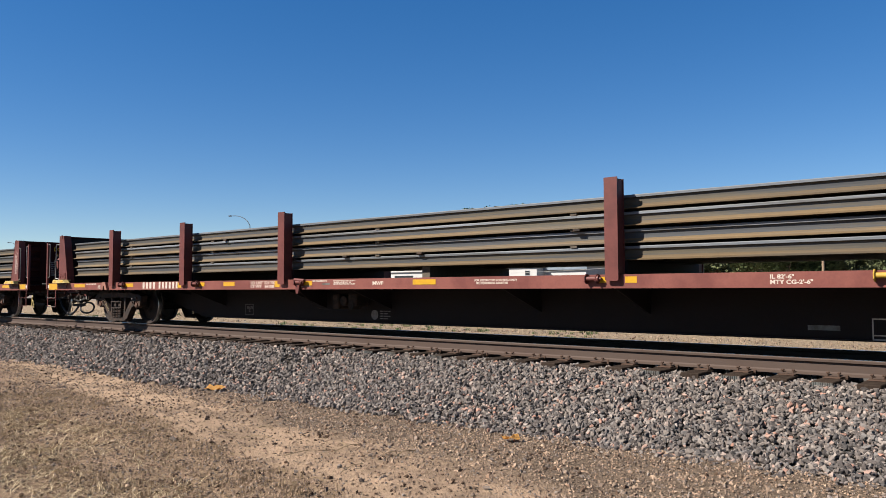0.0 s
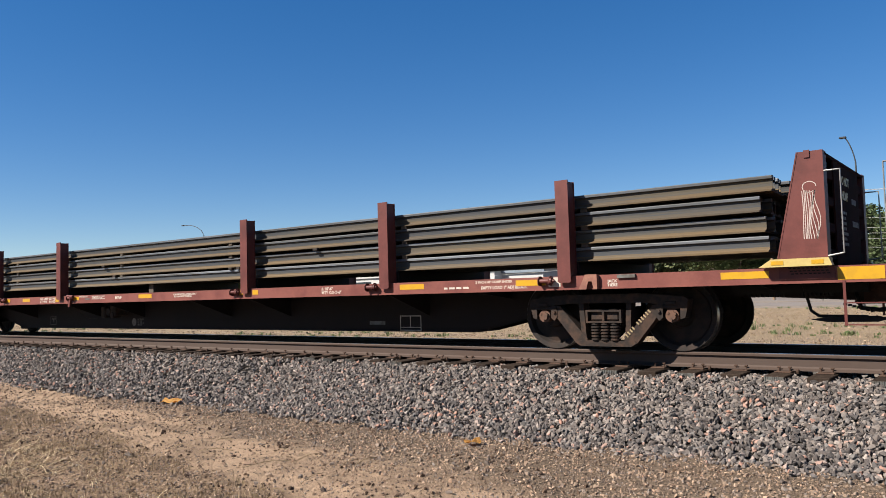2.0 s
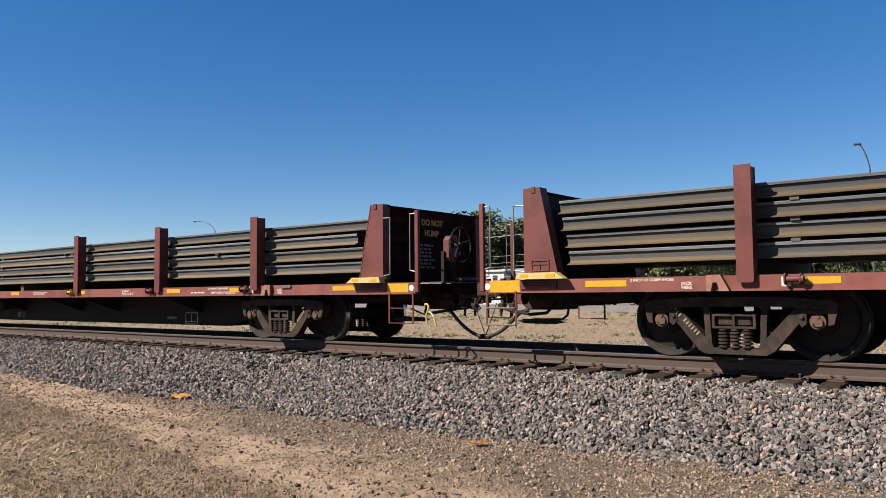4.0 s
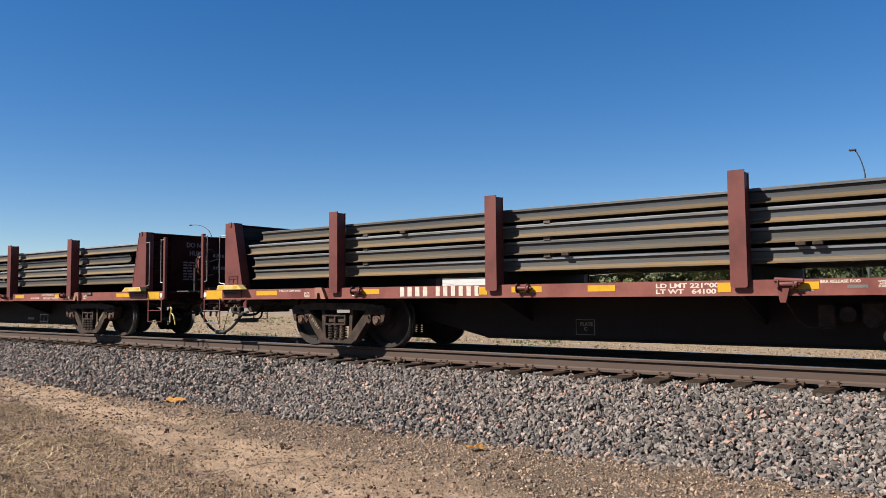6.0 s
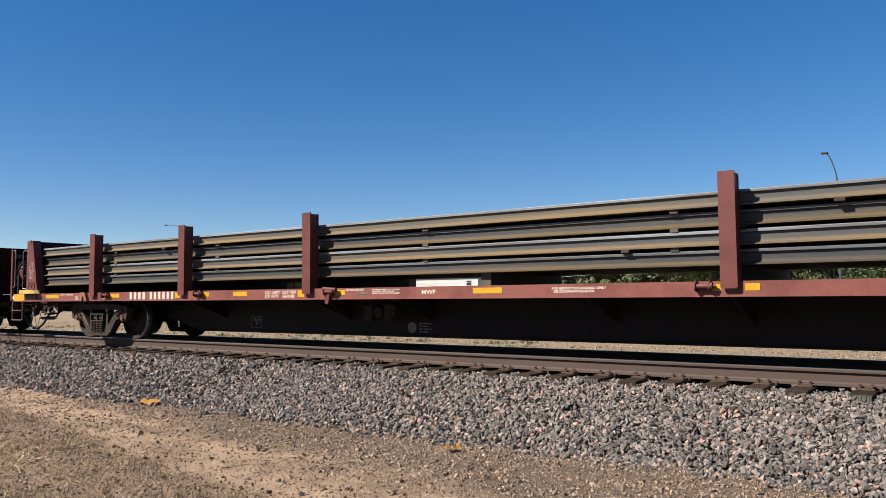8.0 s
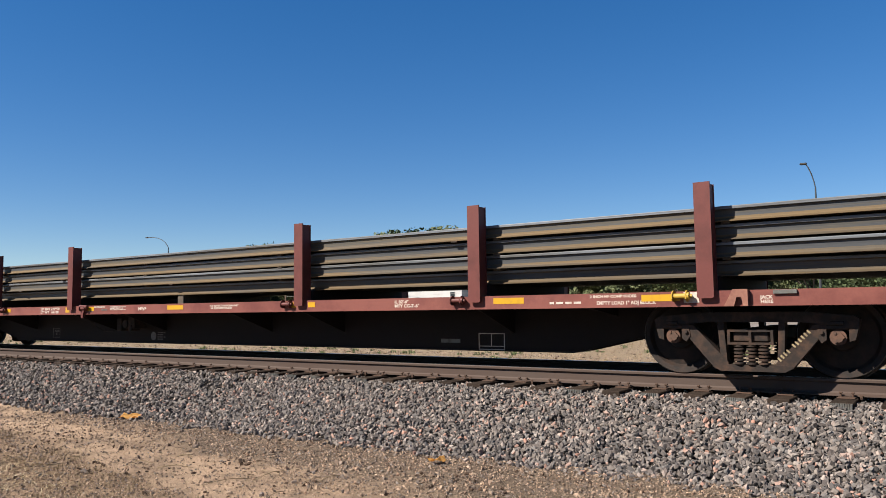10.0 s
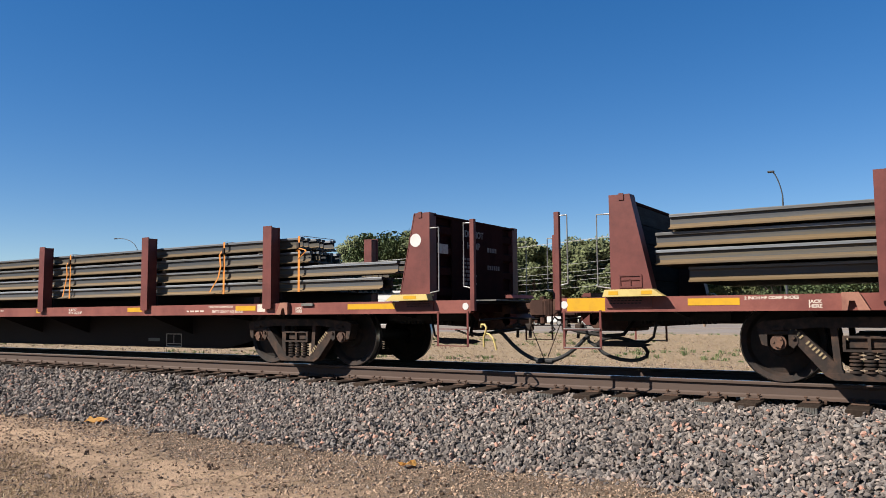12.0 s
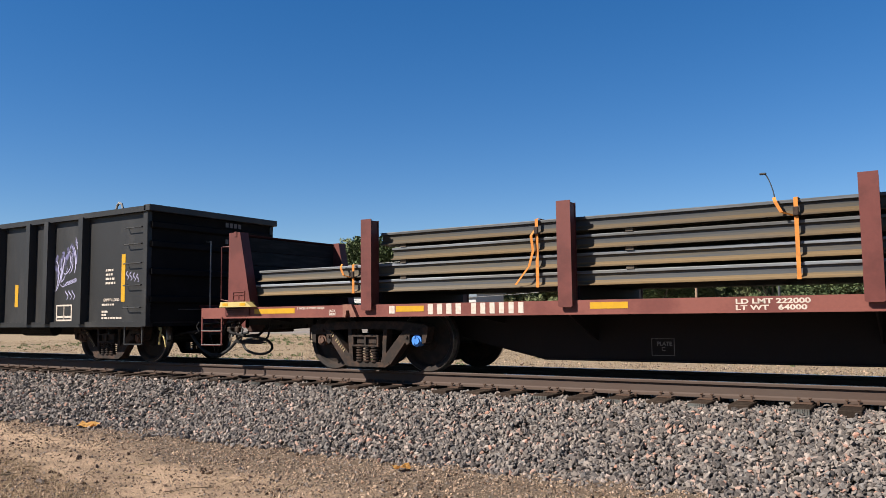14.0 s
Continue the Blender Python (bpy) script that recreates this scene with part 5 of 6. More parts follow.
    for k in range(11):
        cx, cz, w, h = 5.22 + 0.08 * k, 1.78 + 0.045 * k, rr.uniform(0.05, 0.14), rr.uniform(0.16, 0.36)
        scrawl([(cx + w * math.sin(a * 1.1 + k), y - 0.0006 - 0.0002 * k, cz + h * math.cos(a + k * 0.5) - 0.1) for a in [q * 0.22 for q in range(13 + k % 4 * 3)]], 0.007, spray)
    for k in range(6):      # long tails under the loops
        scrawl([(5.4 + 0.09 * k + 0.05 * q, y - 0.004, 1.52 - 0.05 * math.sin(q * 0.9) + 0.02 * k) for q in range(6)], 0.006, spray)
    for k in range(3):      # a small tag lower down
        scrawl([(5.62 + 0.11 * k + 0.05 * math.sin(q), y - 0.004, 1.22 + 0.035 * q) for q in range(6)], 0.007, spray)
    for k in range(4):      # a small tag beside the ladder
        scrawl([(7.5 + 0.1 * k + 0.04 * math.sin(q * 1.3), y - 0.004, 1.55 + 0.03 * q - 0.02 * k) for q in range(6)], 0.006, spray)
    bars([0.07] * 4, 0.09, 0.04, car, 0, 0, 0, GREY_LETTER).matrix_basis = Matrix(((0, -1, 0, L + 0.085), (1, 0, 0, 0.2), (0, 0, 1, 2.62), (0, 0, 0, 1)))
    bars([0.07] * 6, 0.09, 0.04, car, 0, 0, 0, GREY_LETTER).matrix_basis = Matrix(((0, -1, 0, L + 0.085), (1, 0, 0, 0.2), (0, 0, 1, 2.29), (0, 0, 0, 1)))
    hook = bmesh.new()
    pipe(hook, [(7.2, -W - 0.06, z1 + 0.07), (7.22, -W - 0.06, z1 + 0.15), (7.28, -W - 0.06, z1 + 0.2), (7.36, -W - 0.06, z1 + 0.17), (7.4, -W - 0.06, z1 + 0.07)], 0.022)
    part("lifting_eye", hook, SILVER, car, "small bent steel eye on the top rail")
    for x in (6.4, -6.4):
        truck(car, x)
    coupler(car, 1)
    for ob in car.children:
        if ob.name.split(".")[0] in ("end_casting", "end_beam", "crossover_plate", "bracket", "angle_cock", "striker", "brake_rod", "brake_lever", "chain_link", "coupler", "air_hose", "brake_pipe", "uncoupling_lever", "uncoupling_rod", "hose_chain", "ratchet_rack"):
            ob.location.x -= 14.265 - 8.67
    return car, [wheelset(car, x) for x in (7.29, 5.51, -5.51, -7.29)]


gon, sets = gondola()
cars.append((gon, -19.88 - SPEED * 14.0))
spinning += sets


# ---------------------------------------------------------------- beyond the track
def bearing(az, y):
    """x of a place seen at az degrees to the left, y metres ahead."""
    return -y * math.tan(radians(az))


ASPHALT = material("sun_bleached_concrete_road", (0.156, 0.135, 0.119), 0.9, 0, 0.12, 0.3, 8, 0.1, (0.119, 0.102, 0.0907), 0.6, spec=0.2)
GALV = material("dark_bronze_lamp_pole", (0.0432, 0.0468, 0.0504), 0.5, 0.2, 0.1, 3, 30, 0.03)
POLE = material("weathered_pole_timber", (0.187, 0.13, 0.0864), 0.9, 0, 0.25, 3, 30, 0.2, None, 0.5, (6, 6, 0.5))
BARK = material("rough_bark", (0.0792, 0.0612, 0.0468), 0.95, 0, 0.3, 4, 30, 0.4)
WALL_WHITE = material("white_wall_paint", (0.351, 0.346, 0.333), 0.7, 0, 0.06, 0.6, 12, 0.05, (0.294, 0.285, 0.266), 0.5)
ROOF_GREY = material("grey_sheet_roof", (0.245, 0.252, 0.266), 0.5, 0.2, 0.1, 0.8, 12, 0.05)
GLASS_DARK = material("dark_window_glass", (0.0216, 0.0252, 0.0288), 0.12, 0, 0.05, 3, 20, 0.0)
BLUE_GREY = material("blue_grey_sheet_front", (0.15, 0.18, 0.21), 0.45, 0, 0.08, 1, 12, 0.02)
DRY_GRASS = material("dry_straw", (0.215, 0.156, 0.0922), 0.9, 0, 0.25, 3, 30, 0.05, (0.14, 0.0979, 0.057), 0.7)
STRAW = material("bleached_straw", (0.5, 0.4, 0.25), 0.8, 0, 0.3, 2, 30, 0.0, (0.2, 0.14, 0.08), 0.8)
WEED = material("green_weed_leaf", (0.0648, 0.0936, 0.0324), 0.8, 0, 0.3, 5, 30, 0.05, (0.115, 0.122, 0.0504), 0.7)


def leaf_material(name, a, b):
    m = material(name, a, 0.75, 0, 0.25, 0.8, 9, 0.0, b, 0.9, spec=0.25)
    n, l = m.node_tree.nodes, m.node_tree.links
    bsdf = n["Principled BSDF"]
    base = bsdf.inputs["Base Color"].links[0].from_socket
    geo = n.new("ShaderNodeNewGeometry")
    k = n.new("ShaderNodeMath")
    k.operation = "MULTIPLY_ADD"
    l.new(geo.outputs["Random Per Island"], k.inputs[0])
    k.inputs[1].default_value, k.inputs[2].default_value = 0.9, 0.55
    sc = n.new("ShaderNodeVectorMath")
    sc.operation = "SCALE"
    l.new(base, sc.inputs[0])
    l.new(k.outputs[0], sc.inputs["Scale"])
    l.new(sc.outputs["Vector"], bsdf.inputs["Base Color"])
    bsdf.inputs["Subsurface Weight"].default_value = 0.0
    return m


LEAVES = [leaf_material("dusty_green_leaf", (0.0641, 0.0836, 0.034), (0.0428, 0.0641, 0.0257)), leaf_material("olive_green_leaf", (0.0865, 0.0972, 0.0428), (0.0599, 0.0728, 0.03))]


def strip(name, x0, x1, y0, y1, z, mat, label, category):
    simple(name, some(box, x0, x1, y0, y1, z - 0.3, z), mat, label, category, kind="structure")


strip("road", -900, 900, 55, 69, 0.03, ASPHALT, "pale sun-bleached concrete road beyond the track", "road")
strip("pavement", -300, 200, 74, 98, 0.05, ASPHALT, "pale concrete yard in front of the buildings", "yard")
for y in (54.8, 69.05):
    strip("kerb", -900, 900, y, y + 0.15, 0.14, ASPHALT, "low concrete kerb along the road", "kerb")


def tree_kind(seed, height, spread, leaf):
    """Trunk with limbs, and a ragged crown of leaf clumps."""
    rnd = random.Random(seed)
    t = thing("tree", "leafy dusty-green broadleaf tree behind the road", "tree", "trees beyond the road")
    bm = bmesh.new()
    rod(bm, (0, 0, -0.2), (0.1, 0, height * 0.35), height * 0.028, 8, height * 0.018)
    tips = []
    for i in range(9):
        a = rnd.uniform(0, 2 * math.pi)
        r = spread * rnd.uniform(0.3, 0.85)
        tip = Vector((math.cos(a) * r, math.sin(a) * r, height * rnd.uniform(0.38, 0.88)))
        rod(bm, (0.1, 0, height * rnd.uniform(0.18, 0.36)), tip, height * 0.012, 6, height * 0.003)
        tips.append(tip)
    part("trunk", bm, BARK, t)
    tips += [Vector((rnd.uniform(-1, 1) * spread * 0.6, rnd.uniform(-1, 1) * spread * 0.6, height * rnd.uniform(0.22, 0.92))) for _ in range(16)]
    verts, faces = [], []
    for tip in tips:
        rad = spread * rnd.uniform(0.22, 0.42)
        for _ in range(520):
            d = Vector((rnd.gauss(0, 1), rnd.gauss(0, 1), rnd.gauss(0, 0.8)))
            p = tip + d.normalized() * rad * rnd.uniform(0.1, 1.05) ** 0.7
            if p.z < height * 0.08 or p.z > height:
                continue
            u = Vector((rnd.gauss(0, 1), rnd.gauss(0, 1), rnd.gauss(0, 1))).normalized()
            w = u.orthogonal().normalized()
            s = rnd.uniform(0.11, 0.26)
            k = len(verts)
            verts += [p - u * s, p - w * s * 0.6, p + u * s, p + w * s * 0.6]
            faces.append((k, k + 1, k + 2, k + 3))
    me = bpy.data.meshes.new("crown")
    me.from_pydata([tuple(v) for v in verts], [], faces)
    me.materials.append(leaf)
    part("crown", me, None, t)
    return t


KINDS = [tree_kind(s, 10.0, w, LEAVES[s % 2]) for s, w in ((1, 3.6), (2, 4.4), (3, 3.0), (4, 5.0), (5, 3.4))]
rnd = random.Random(11)
used = set()


def plant(az, y, top):
    """A tree whose crown reaches top degrees above the horizon."""
    x = bearing(az, y)
    h = 1.62 + math.hypot(x, y) * math.tan(radians(top))
    k = rnd.randrange(len(KINDS))
    m = pose(x, y, 0.0, 0, 0, rnd.uniform(0, 360))
    ob = copy_thing(KINDS[k], m) if k in used else KINDS[k]
    used.add(k)
    ob.matrix_basis = m
    s = h / 10.0
    w = s * rnd.uniform(0.9, 1.25)
    ob.scale = (w, w, s)


for az, y, top in ((4, 112, 4.4), (6.5, 108, 4.9), (8.9, 112, 4.5), (10.6, 125, 3.3), (12.2, 130, 2.7), (13.6, 120, 3.6), (14.8, 112, 4.5), (16.0, 110, 5.0), (17.4, 112, 5.3), (18.9, 116, 5.1), (20.4, 112, 5.3), (22.2, 110, 5.7), (24.0, 114, 5.2), (25.6, 112, 5.6), (27.2, 116, 5.0), (28.5, 110, 5.6), (30.0, 116, 4.6), (31.3, 118, 4.8), (32.75, 114, 6.2), (34.2, 122, 4.4), (35.8, 118, 5.2), (36.8, 114, 6.2), (38.3, 116, 5.7), (40.5, 122, 4.2), (43, 124, 4.0), (45.5, 122, 4.3), (48.5, 118, 5.0), (50, 124, 4.4), (53, 126, 3.6), (57, 124, 3.8)):
    plant(az, y, top)
for i in range(62):
    plant(3 + 55 * (i + rnd.random()) / 62, rnd.uniform(124, 160), rnd.uniform(1.5, 2.9))


def street_lamp(x, y, height, arm, rise_, bend):
    t = thing("street_lamp", "grey tapered street lamp with a curved arm and a small head", "street lamp", "lamps along the road", at=(x, y, 0))
    part("pole", some(rod, (0, 0, 0), (0, 0, height * (1 - rise_)), 0.09, 10, 0.045), GALV, t)
    bm = bmesh.new()
    pts = [(-arm * k ** 1.3, 0, height * (1 - rise_) + height * rise_ * (1 - (1 - k) ** bend)) for k in (0, 0.2, 0.4, 0.6, 0.8, 1.0)]
    pipe(bm, pts, 0.034, 8)
    part("arm", bm, GALV, t)
    bm = bmesh.new()
    box(bm, -arm - 0.3, -arm + 0.1, -0.12, 0.12, height - 0.06, height + 0.06, 0.04)
    part("lamp_head", bm, GALV, t)


street_lamp(bearing(8.42, 50), 50, 10.08, 0.5, 0.15, 1.3)
street_lamp(bearing(54.3, 50), 50, 9.8, 3.6, 0.13, 2.2)
street_lamp(bearing(69.2, 50), 50, 9.4, 3.4, 0.13, 2.2)


def lathe_can(bm, x, y, z0, z1, r):
    """A round tank with a shallow lid."""
    rod(bm, (x, y, z0), (x, y, z1 - 0.06), r, 14)
    rod(bm, (x, y, z1 - 0.07), (x, y, z1), r * 1.06, 14, r * 0.6)


def utility_pole(x, y, h, rich):
    t = thing("utility_pole", "brown timber utility pole with crossarms and transformers", "utility pole", "poles beside the road", at=(x, y, 0))
    part("pole", some(rod, (0, 0, 0), (0, 0, h), 0.14, 10, 0.1), POLE, t)
    for z in ((h - 0.35, h - 1.0) if rich else (h - 0.4,)):
        part("crossarm", some(box, -1.2, 1.2, -0.06, 0.06, z - 0.06, z + 0.06), POLE, t)
        for dx in (-1.1, -0.5, 0.5, 1.1):
            part("insulator", some(rod, (dx, 0, z + 0.06), (dx, 0, z + 0.28), 0.05, 8, 0.03), ROOF_GREY, t)
    if rich:
        for dx, dy in ((-0.42, -0.15), (0.34, -0.22)):
            tank = part("transformer", some(lathe_can, dx, dy, h - 2.75, h - 1.75, 0.26), ROOF_GREY, t)
            part("bushing", some(rod, (dx, dy, h - 1.75), (dx, dy, h - 1.5), 0.05, 8, 0.03), ROOF_GREY, tank)
        part("switch_bracket", some(box, -0.5, 0.9, -0.09, 0.03, h - 1.55, h - 1.45), POLE, t)
        for dx in (-0.3, 0.2, 0.6):
            part("fuse", some(rod, (dx, -0.12, h - 1.45), (dx + 0.1, -0.16, h - 1.0), 0.035, 6), ROOF_GREY, t)


PX, PY, PH = bearing(13.8, 80), 80.0, 10.7
utility_pole(PX, PY, PH, True)
utility_pole(PX - 72, PY + 8, 9.6, False)
utility_pole(PX + 48, PY - 2, 10.2, False)
WIRE = material("pale_power_line", (0.288, 0.281, 0.259), 0.5)


def wire(a, b, sag, r=0.01):
    bm = bmesh.new()
    a, b = Vector(a), Vector(b)
    pts = [a.lerp(b, k / 12) - Vector((0, 0, sag * 4 * (k / 12) * (1 - k / 12))) for k in range(13)]
    pipe(bm, pts, r, 5)
    simple("power_line", bm, WIRE, "thin pale overhead power line between timber poles", "power line", "overhead lines")


for dx, dz in ((-1.1, -0.1), (-0.5, -0.1), (0.5, -0.1), (1.1, -0.1), (0, -2.7), (0, -3.6), (0.4, -4.1), (0, -4.6), (0.4, -5.4)):
    wire((PX, PY + dx * 0.3, PH + dz), (PX - 72, PY + 8 + dx * 0.3, 9.5 + (dz if dz < -1 else -0.1)), 1.0, 0.009 if dz > -1 else 0.017)
    wire((PX, PY + dx * 0.3, PH + dz), (PX + 48, PY - 2 + dx * 0.3, 10.1 + (dz if dz < -1 else -0.1)), 0.8, 0.009 if dz > -1 else 0.017)


def building(name, label, x0, x1, y0, y1, h, roof, openings, fascia=None):
    """A low shop or shed: wall, roof edge, doors and windows on the near side."""
    t = thing(name, label, "building", at=((x0 + x1) / 2, y0, 0))
    w, d = (x1 - x0) / 2, y1 - y0
    part("wall", some(box, -w, w, 0, d, -0.2, h), WALL_WHITE, t)
    part("roof", some(box, -w - 0.3, w + 0.3, -0.3, d + 0.3, h, h + 0.3, 0.03), roof, t)
    if fascia:
        part("fascia", some(box, -w - 0.32, w + 0.32, -0.36, -0.305, h - 0.5, h + 0.35), fascia, t)
    for a, b, c, e in openings:
        f = part("window_frame", some(box, -w + a - 0.06, -w + b + 0.06, -0.03, 0.03, c - 0.06, e + 0.06), ROOF_GREY, t)
        part("pane", some(box, -w + a, -w + b, -0.05, -0.035, c, e), GLASS_DARK, f)
    return t


building("shop_building", "small white shop building with a dark sign band", bearing(44.1, 100), bearing(41.7, 100), 100, 108, 4.5, WALL_WHITE, [(1.2, 5.6, 3.1, 3.9), (1, 2.2, 0.3, 2.3), (3, 5, 0.9, 2.4)])
building("store_building", "long low white store building with a flat roof", bearing(40.6, 88), bearing(33.2, 88), 88, 98, 4.5, WALL_WHITE, [(1.5 + i * 3.4, 3.0 + i * 3.4, 0.9, 2.3) for i in range(5)] + [(16.0, 16.7, 3.4, 4.0)])
building("grey_shed", "low shed with a broad grey sheet-metal front", bearing(33.15, 90), bearing(29.6, 90), 90, 98, 4.6, ROOF_GREY, [(2, 3, 0.2, 2.4)], BLUE_GREY)
building("tan_house", "small pale house with a grey roof among trees", bearing(10.2, 104), bearing(6.8, 104), 104, 112, 3.0, ROOF_GREY, [(1, 2, 0.9, 2.1), (4, 5, 0.9, 2.1)])


def parked_car(x, y, paint, label, turn=0):
    """A parked van-like car: body, cabin glass, four wheels, lamps."""
    t = thing("parked_car", label, "car", "cars parked beyond the road", at=(x, y, 0.05))
    t.rotation_euler = (0, 0, radians(turn))
    bm = bmesh.new()
    prism(bm, [(-2.4, 0.35), (-2.4, 0.95), (-2.2, 1.05), (-1.9, 1.72), (0.7, 1.75), (1.35, 1.1), (2.3, 0.98), (2.4, 0.8), (2.4, 0.35)], -0.92, 0.92)
    bmesh.ops.bevel(bm, geom=bm.edges[:], offset=0.05, segments=2, affect="EDGES")
    body = part("body", bm, paint, t, smooth=True)
    for s in (-1, 1):
        for o in ([(-1.85, 1.12), (-1.7, 1.62), (-0.75, 1.64), (-0.75, 1.12)], [(-0.65, 1.12), (-0.65, 1.64), (0.62, 1.64), (1.1, 1.12)]):
            part("window", some(prism, o, s * 0.925, s * 0.915), GLASS_DARK, body)
        for dx in (-1.45, 1.5):
            w = part("wheel", some(rod, (dx, s * 0.72, 0.35), (dx, s * 0.94, 0.35), 0.35, 18), RUBBER, t)
            part("rim", some(rod, (dx, s * 0.93, 0.35), (dx, s * 0.95, 0.35), 0.22, 14), SILVER, w)
    part("headlight", some(box, 2.36, 2.41, -0.85, -0.5, 0.72, 0.86), SILVER, t)
    part("tail_light", some(box, -2.42, -2.37, -0.88, -0.6, 0.8, 1.0), RED_PAINT, t)


parked_car(bearing(21.0, 82), 82, WHITE_PAINT, "white sport utility car parked in the yard", 4)
parked_car(bearing(24.6, 83), 83, WHITE_PAINT, "white van-like car parked in the yard", 0)
parked_car(bearing(41.5, 84), 84, GLASS_DARK, "dark car parked before the white shop", 180)
parked_car(bearing(30.5, 84), 84, ROOF_GREY, "grey car parked before the shed", 0)


def sign_post(x, y):
    t = thing("sign_post", "thin steel sign post with a small plate", "sign", "signs beside the road", at=(x, y, 0))
    part("post", some(rod, (0, 0, 0), (0, 0, 2.6), 0.04, 8), GALV, t)
    part("plate", some(box, -0.3, 0.3, -0.02, 0.02, 2.0, 2.7), GALV, t)


for az in (10.8, 17.5):
    sign_post(bearing(az, 72), 72)


# ---------------------------------------------------------------- dry grass, weeds and litter
def blades(name, spots, mat, label, tall, wide, each):
    """Tufts of thin blades in one mesh."""
    r = random.Random(len(spots))
    verts, faces = [], []
    for x, y, s in spots:
        z = rise(x, y)
        for _ in range(each):
            a = r.uniform(0, 2 * math.pi)
            lean = r.uniform(0.2, 1.2)
            b = Vector((x + r.gauss(0, 0.05) * s, y + r.gauss(0, 0.05) * s, z))
            d = Vector((math.cos(a) * lean, math.sin(a) * lean, 1.0)).normalized() * tall * s * r.uniform(0.4, 1.1)
            side = Vector((-math.sin(a), math.cos(a), 0)) * wide
            k = len(verts)
            mid = b + d * 0.6 + Vector((0, 0, 0.03 * s))
            verts += [b - side, b + side, mid + side * 0.7, mid - side * 0.7, b + d - Vector((0, 0, d.z * 0.2))]
            faces += [(k, k + 1, k + 2, k + 3), (k + 3, k + 2, k + 4)]
    me = bpy.data.meshes.new(name)
    me.from_pydata([tuple(v) for v in verts], [], faces)
    me.materials.append(mat)
    tagged(new(name, me), label, "grass", kind="stuff")


r = random.Random(9)
spots = []
while len(spots) < 1500:
    x, y = r.uniform(-13, -2.6), r.uniform(2.9, 5.9)
    if y + 0.19 * x < 3.35 and noise.noise((x * 0.9, y * 0.9, 1)) > -0.25:
        spots.append((x, y, r.uniform(0.4, 1.0)))
blades("dry_grass", spots, DRY_GRASS, "short trampled straw-coloured dry grass", 0.045, 0.002, 8)
blades("far_grass", [(r.uniform(-60, 12), r.uniform(14.5, 50), r.uniform(0.6, 1.6)) for _ in range(9000)], DRY_GRASS, "sparse dry grass beyond the track", 0.04, 0.005, 7)
spots = []
while len(spots) < 800:
    x, y = r.uniform(-50, 10), r.uniform(17, 54)
    if noise.noise((x * 0.12, y * 0.12, 4)) > 0.05:
        spots.append((x, y, r.uniform(0.7, 1.8)))
blades("far_weeds", spots, WEED, "low green weeds in the dry field", 0.11, 0.012, 16)


def straw_mat():
    """Flattened bleached straw: thin arched strips lying across one another."""
    q = random.Random(21)
    verts, faces = [], []
    while len(faces) < 15000:
        x, y = q.uniform(-11.5, -3.6), q.uniform(2.2, 4.6)
        if y + 0.22 * x > 2.55 - 0.5 * q.random() + 0.5 * noise.noise((x, y, 6)) or noise.noise((x * 1.3, y * 1.3, 12)) < -0.2:
            continue
        a, n = q.gauss(0.5, 0.8), q.uniform(0.08, 0.34)
        c, e, w, lift = math.cos(a), math.sin(a), q.uniform(0.0012, 0.0026), q.uniform(0.004, 0.035)
        k, bend = len(verts), q.uniform(-0.3, 0.3)
        for j in range(4):
            u = j / 3
            px, py = x + c * n * u - e * bend * n * u * u, y + e * n * u + c * bend * n * u * u
            z = rise(px, py) + 0.004 + lift * math.sin(math.pi * u) + lift * 0.4 * u
            verts += [(px - e * w, py + c * w, z), (px + e * w, py - c * w, z + 0.001)]
        faces += [(k + 2 * j, k + 2 * j + 1, k + 2 * j + 3, k + 2 * j + 2) for j in range(3)]
    me = bpy.data.meshes.new("straw_mat")
    me.from_pydata(verts, [], faces)
    me.materials.append(STRAW)
    tagged(new("straw_mat", me), "bleached dry straw lying flattened on the earth", "straw", kind="stuff")


straw_mat()


def straw(x, y, length, turn):
    bm = bmesh.new()
    z = rise(x, y)
    a = radians(turn)
    pts = [(x + math.cos(a) * length * k, y + math.sin(a) * length * k, z + 0.012 + 0.03 * math.sin(k * 3)) for k in (0, 0.3, 0.6, 1)]
    pipe(bm, pts, 0.004, 5)
    simple("straw", bm, DRY_GRASS, "bleached dry stalk lying on the earth", "stalk", "loose stalks")


for k in range(16):
    straw(r.uniform(-9.5, -4.5), r.uniform(3.9, 5.6), r.uniform(0.15, 0.5), r.uniform(0, 180))


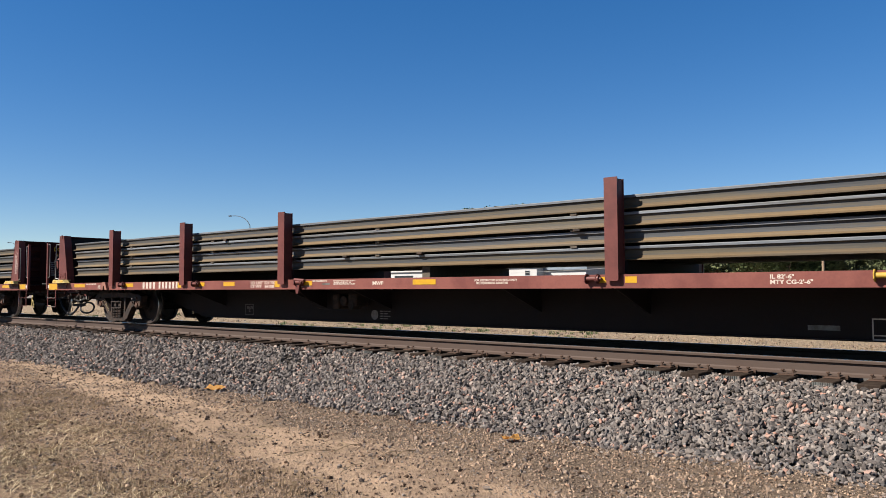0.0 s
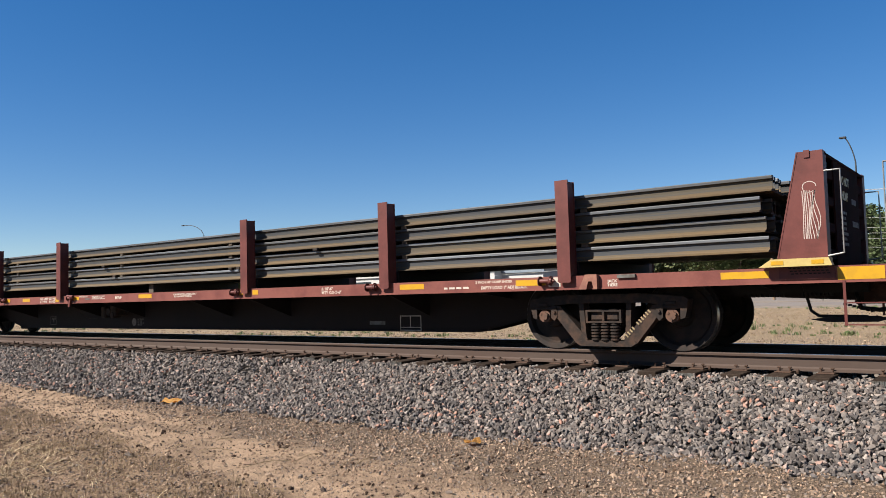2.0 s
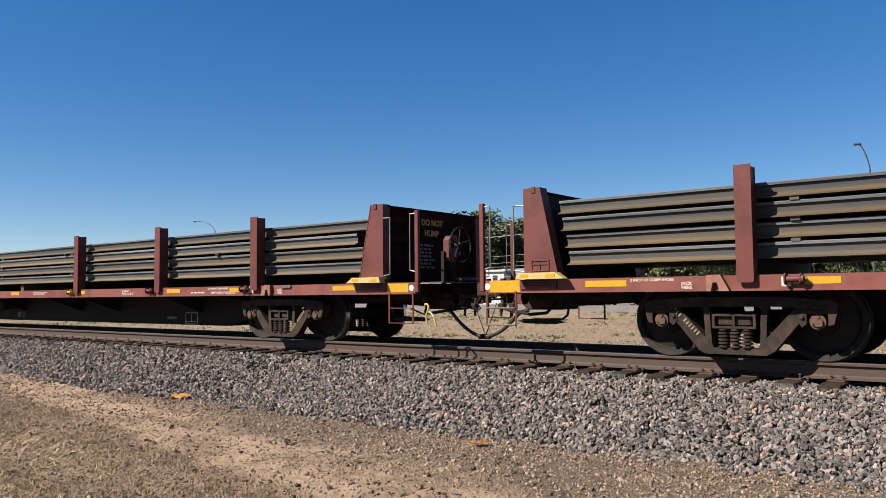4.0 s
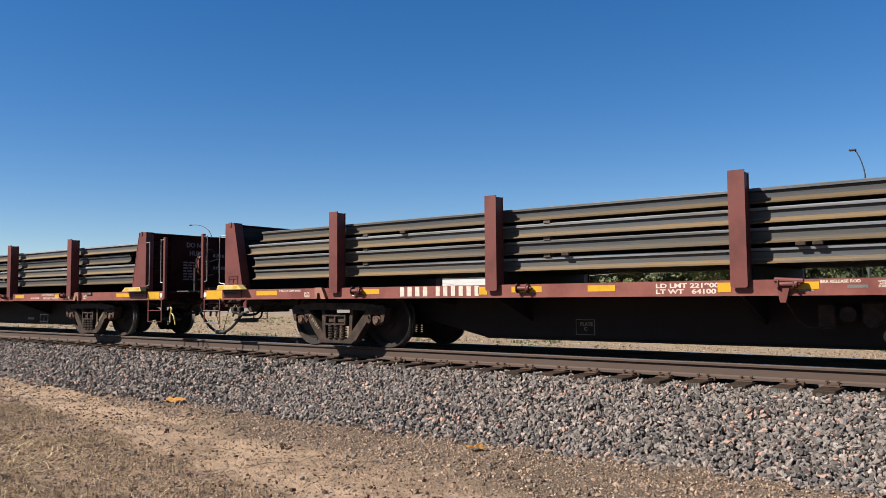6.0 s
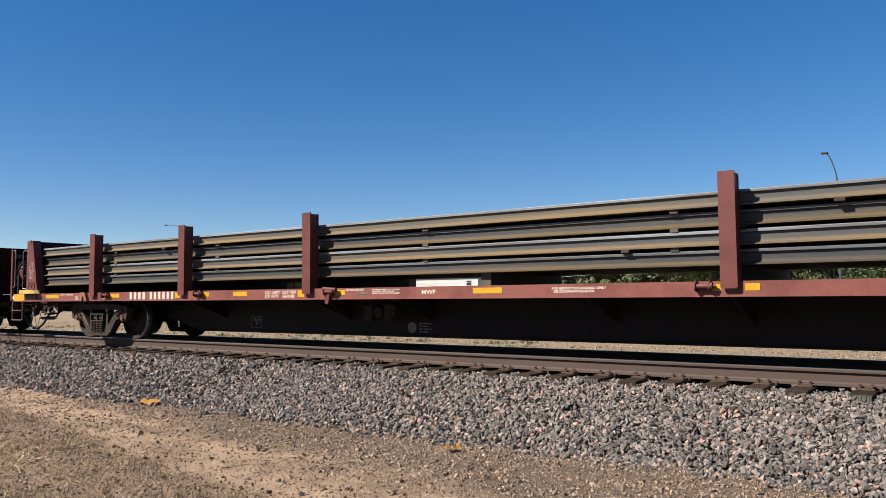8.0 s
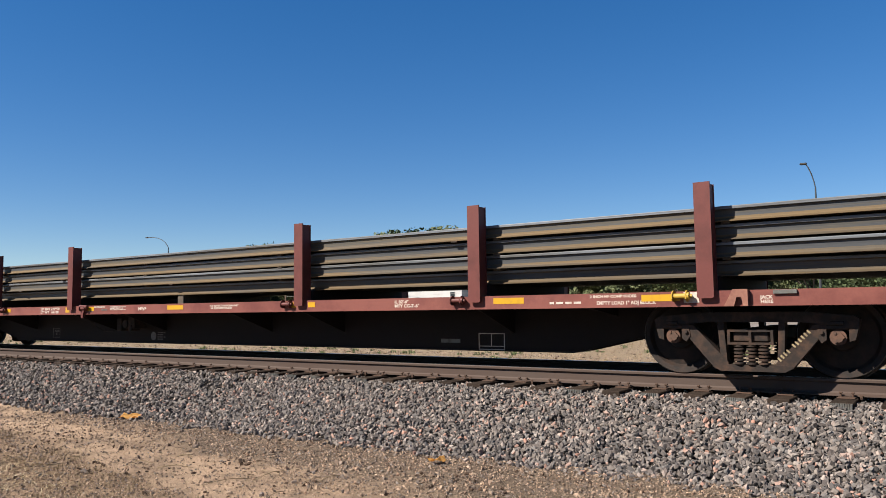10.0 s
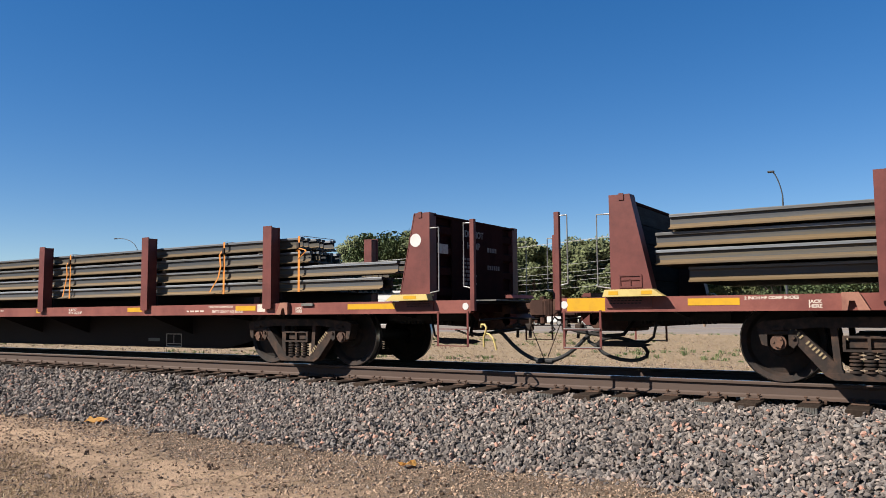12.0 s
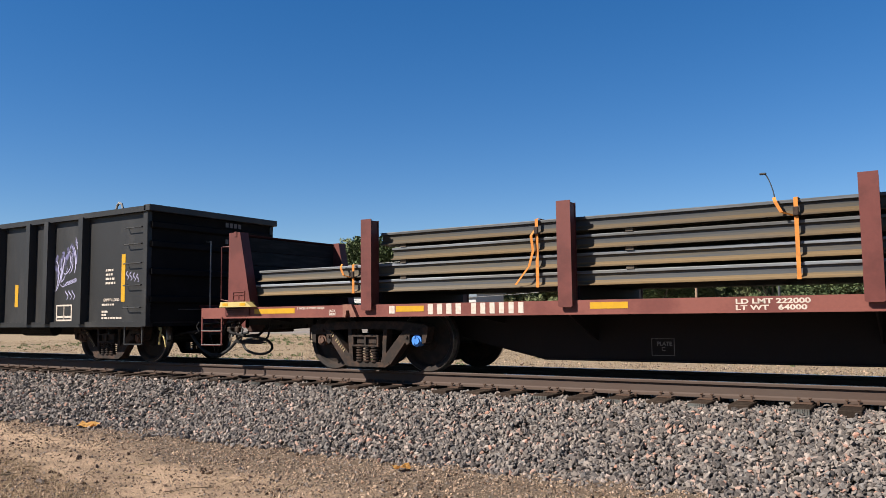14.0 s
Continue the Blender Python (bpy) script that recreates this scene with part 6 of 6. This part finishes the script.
def litter(x, y, size, turn):
    """A crushed orange paper wrapper: a creased sheet folded on itself."""
    z = max(rise(x, y), bed(y - TRACK_Y) if y - TRACK_Y > -TOE else 0)
    t = thing("paper_wrapper", "crumpled orange paper wrapper lying on the gravel", "litter", "litter beside the track", at=(x, y, z + 0.02))
    t.rotation_euler = (0, 0, radians(turn))
    bm = bmesh.new()
    rr = random.Random(int(x * 10))
    grid = [[bm.verts.new((i * 0.08 * size - 0.16 * size, j * 0.08 * size - 0.08 * size, rr.uniform(0.0, 0.06) * size + (0.03 * size if j == 2 else 0))) for j in range(3)] for i in range(5)]
    for i in range(4):
        for j in range(2):
            bm.faces.new((grid[i][j], grid[i + 1][j], grid[i + 1][j + 1], grid[i][j + 1]))
    bmesh.ops.solidify(bm, geom=bm.faces[:], thickness=0.004)
    part("sheet", bm, PAPER, t)
    return t


def stick(a, b):
    simple("stick", some(rod, a, b, 0.008, 6, 0.005), BARK, "thin dark stick lying on the gravel", "stick")


litter(-10.75, 7.08, 0.95, 20)
litter(-4.66, 6.62, 0.6, 60)
stick((-4.6, 6.6, 0.03), (-3.84, 6.08, 0.012))


def clod(x, y, size):
    pts, tri = SHAPES[int(abs(x * 7)) % len(SHAPES)]
    me = bpy.data.meshes.new("clod")
    me.from_pydata([tuple(p * size) for p in pts], [], [tuple(int(i) for i in f) for f in tri])
    me.materials.append(PEBBLE)
    simple("clod", me, None, "dark angular stone lying on the bare earth", "stone", "stones on the earth", at=pose(x, y, rise(x, y) + size * 0.22, 10, 20, x * 90))


for x, y, s in ((-6.2, 4.93, 0.075), (-7.6, 4.5, 0.07), (-6.4, 5.05, 0.05), (-5.4, 5.3, 0.05), (-7.9, 6.1, 0.06), (-9.4, 6.4, 0.06), (-3.3, 4.9, 0.05), (-11.5, 6.0, 0.07)):
    clod(x, y, s)


# ---------------------------------------------------------------- what moves
def motions():
    for ob, x in cars:
        walk(ob, [(t, pose(x + SPEED * t, TRACK_Y, RAIL_TOP)) for t in (0.0, 7.0, 14.0)])
    # wheels roll without slipping; a row for each fifteenth of a second, a little under 90 degrees
    turn = math.degrees(SPEED / WHEEL_R)
    for ax in spinning:
        at = ax.matrix_basis.translation.copy()
        walk(ax, [(k / 15, pose(*at, 0, turn * k / 15, 0)) for k in range(int(SECONDS * 15) + 1)])


motions()
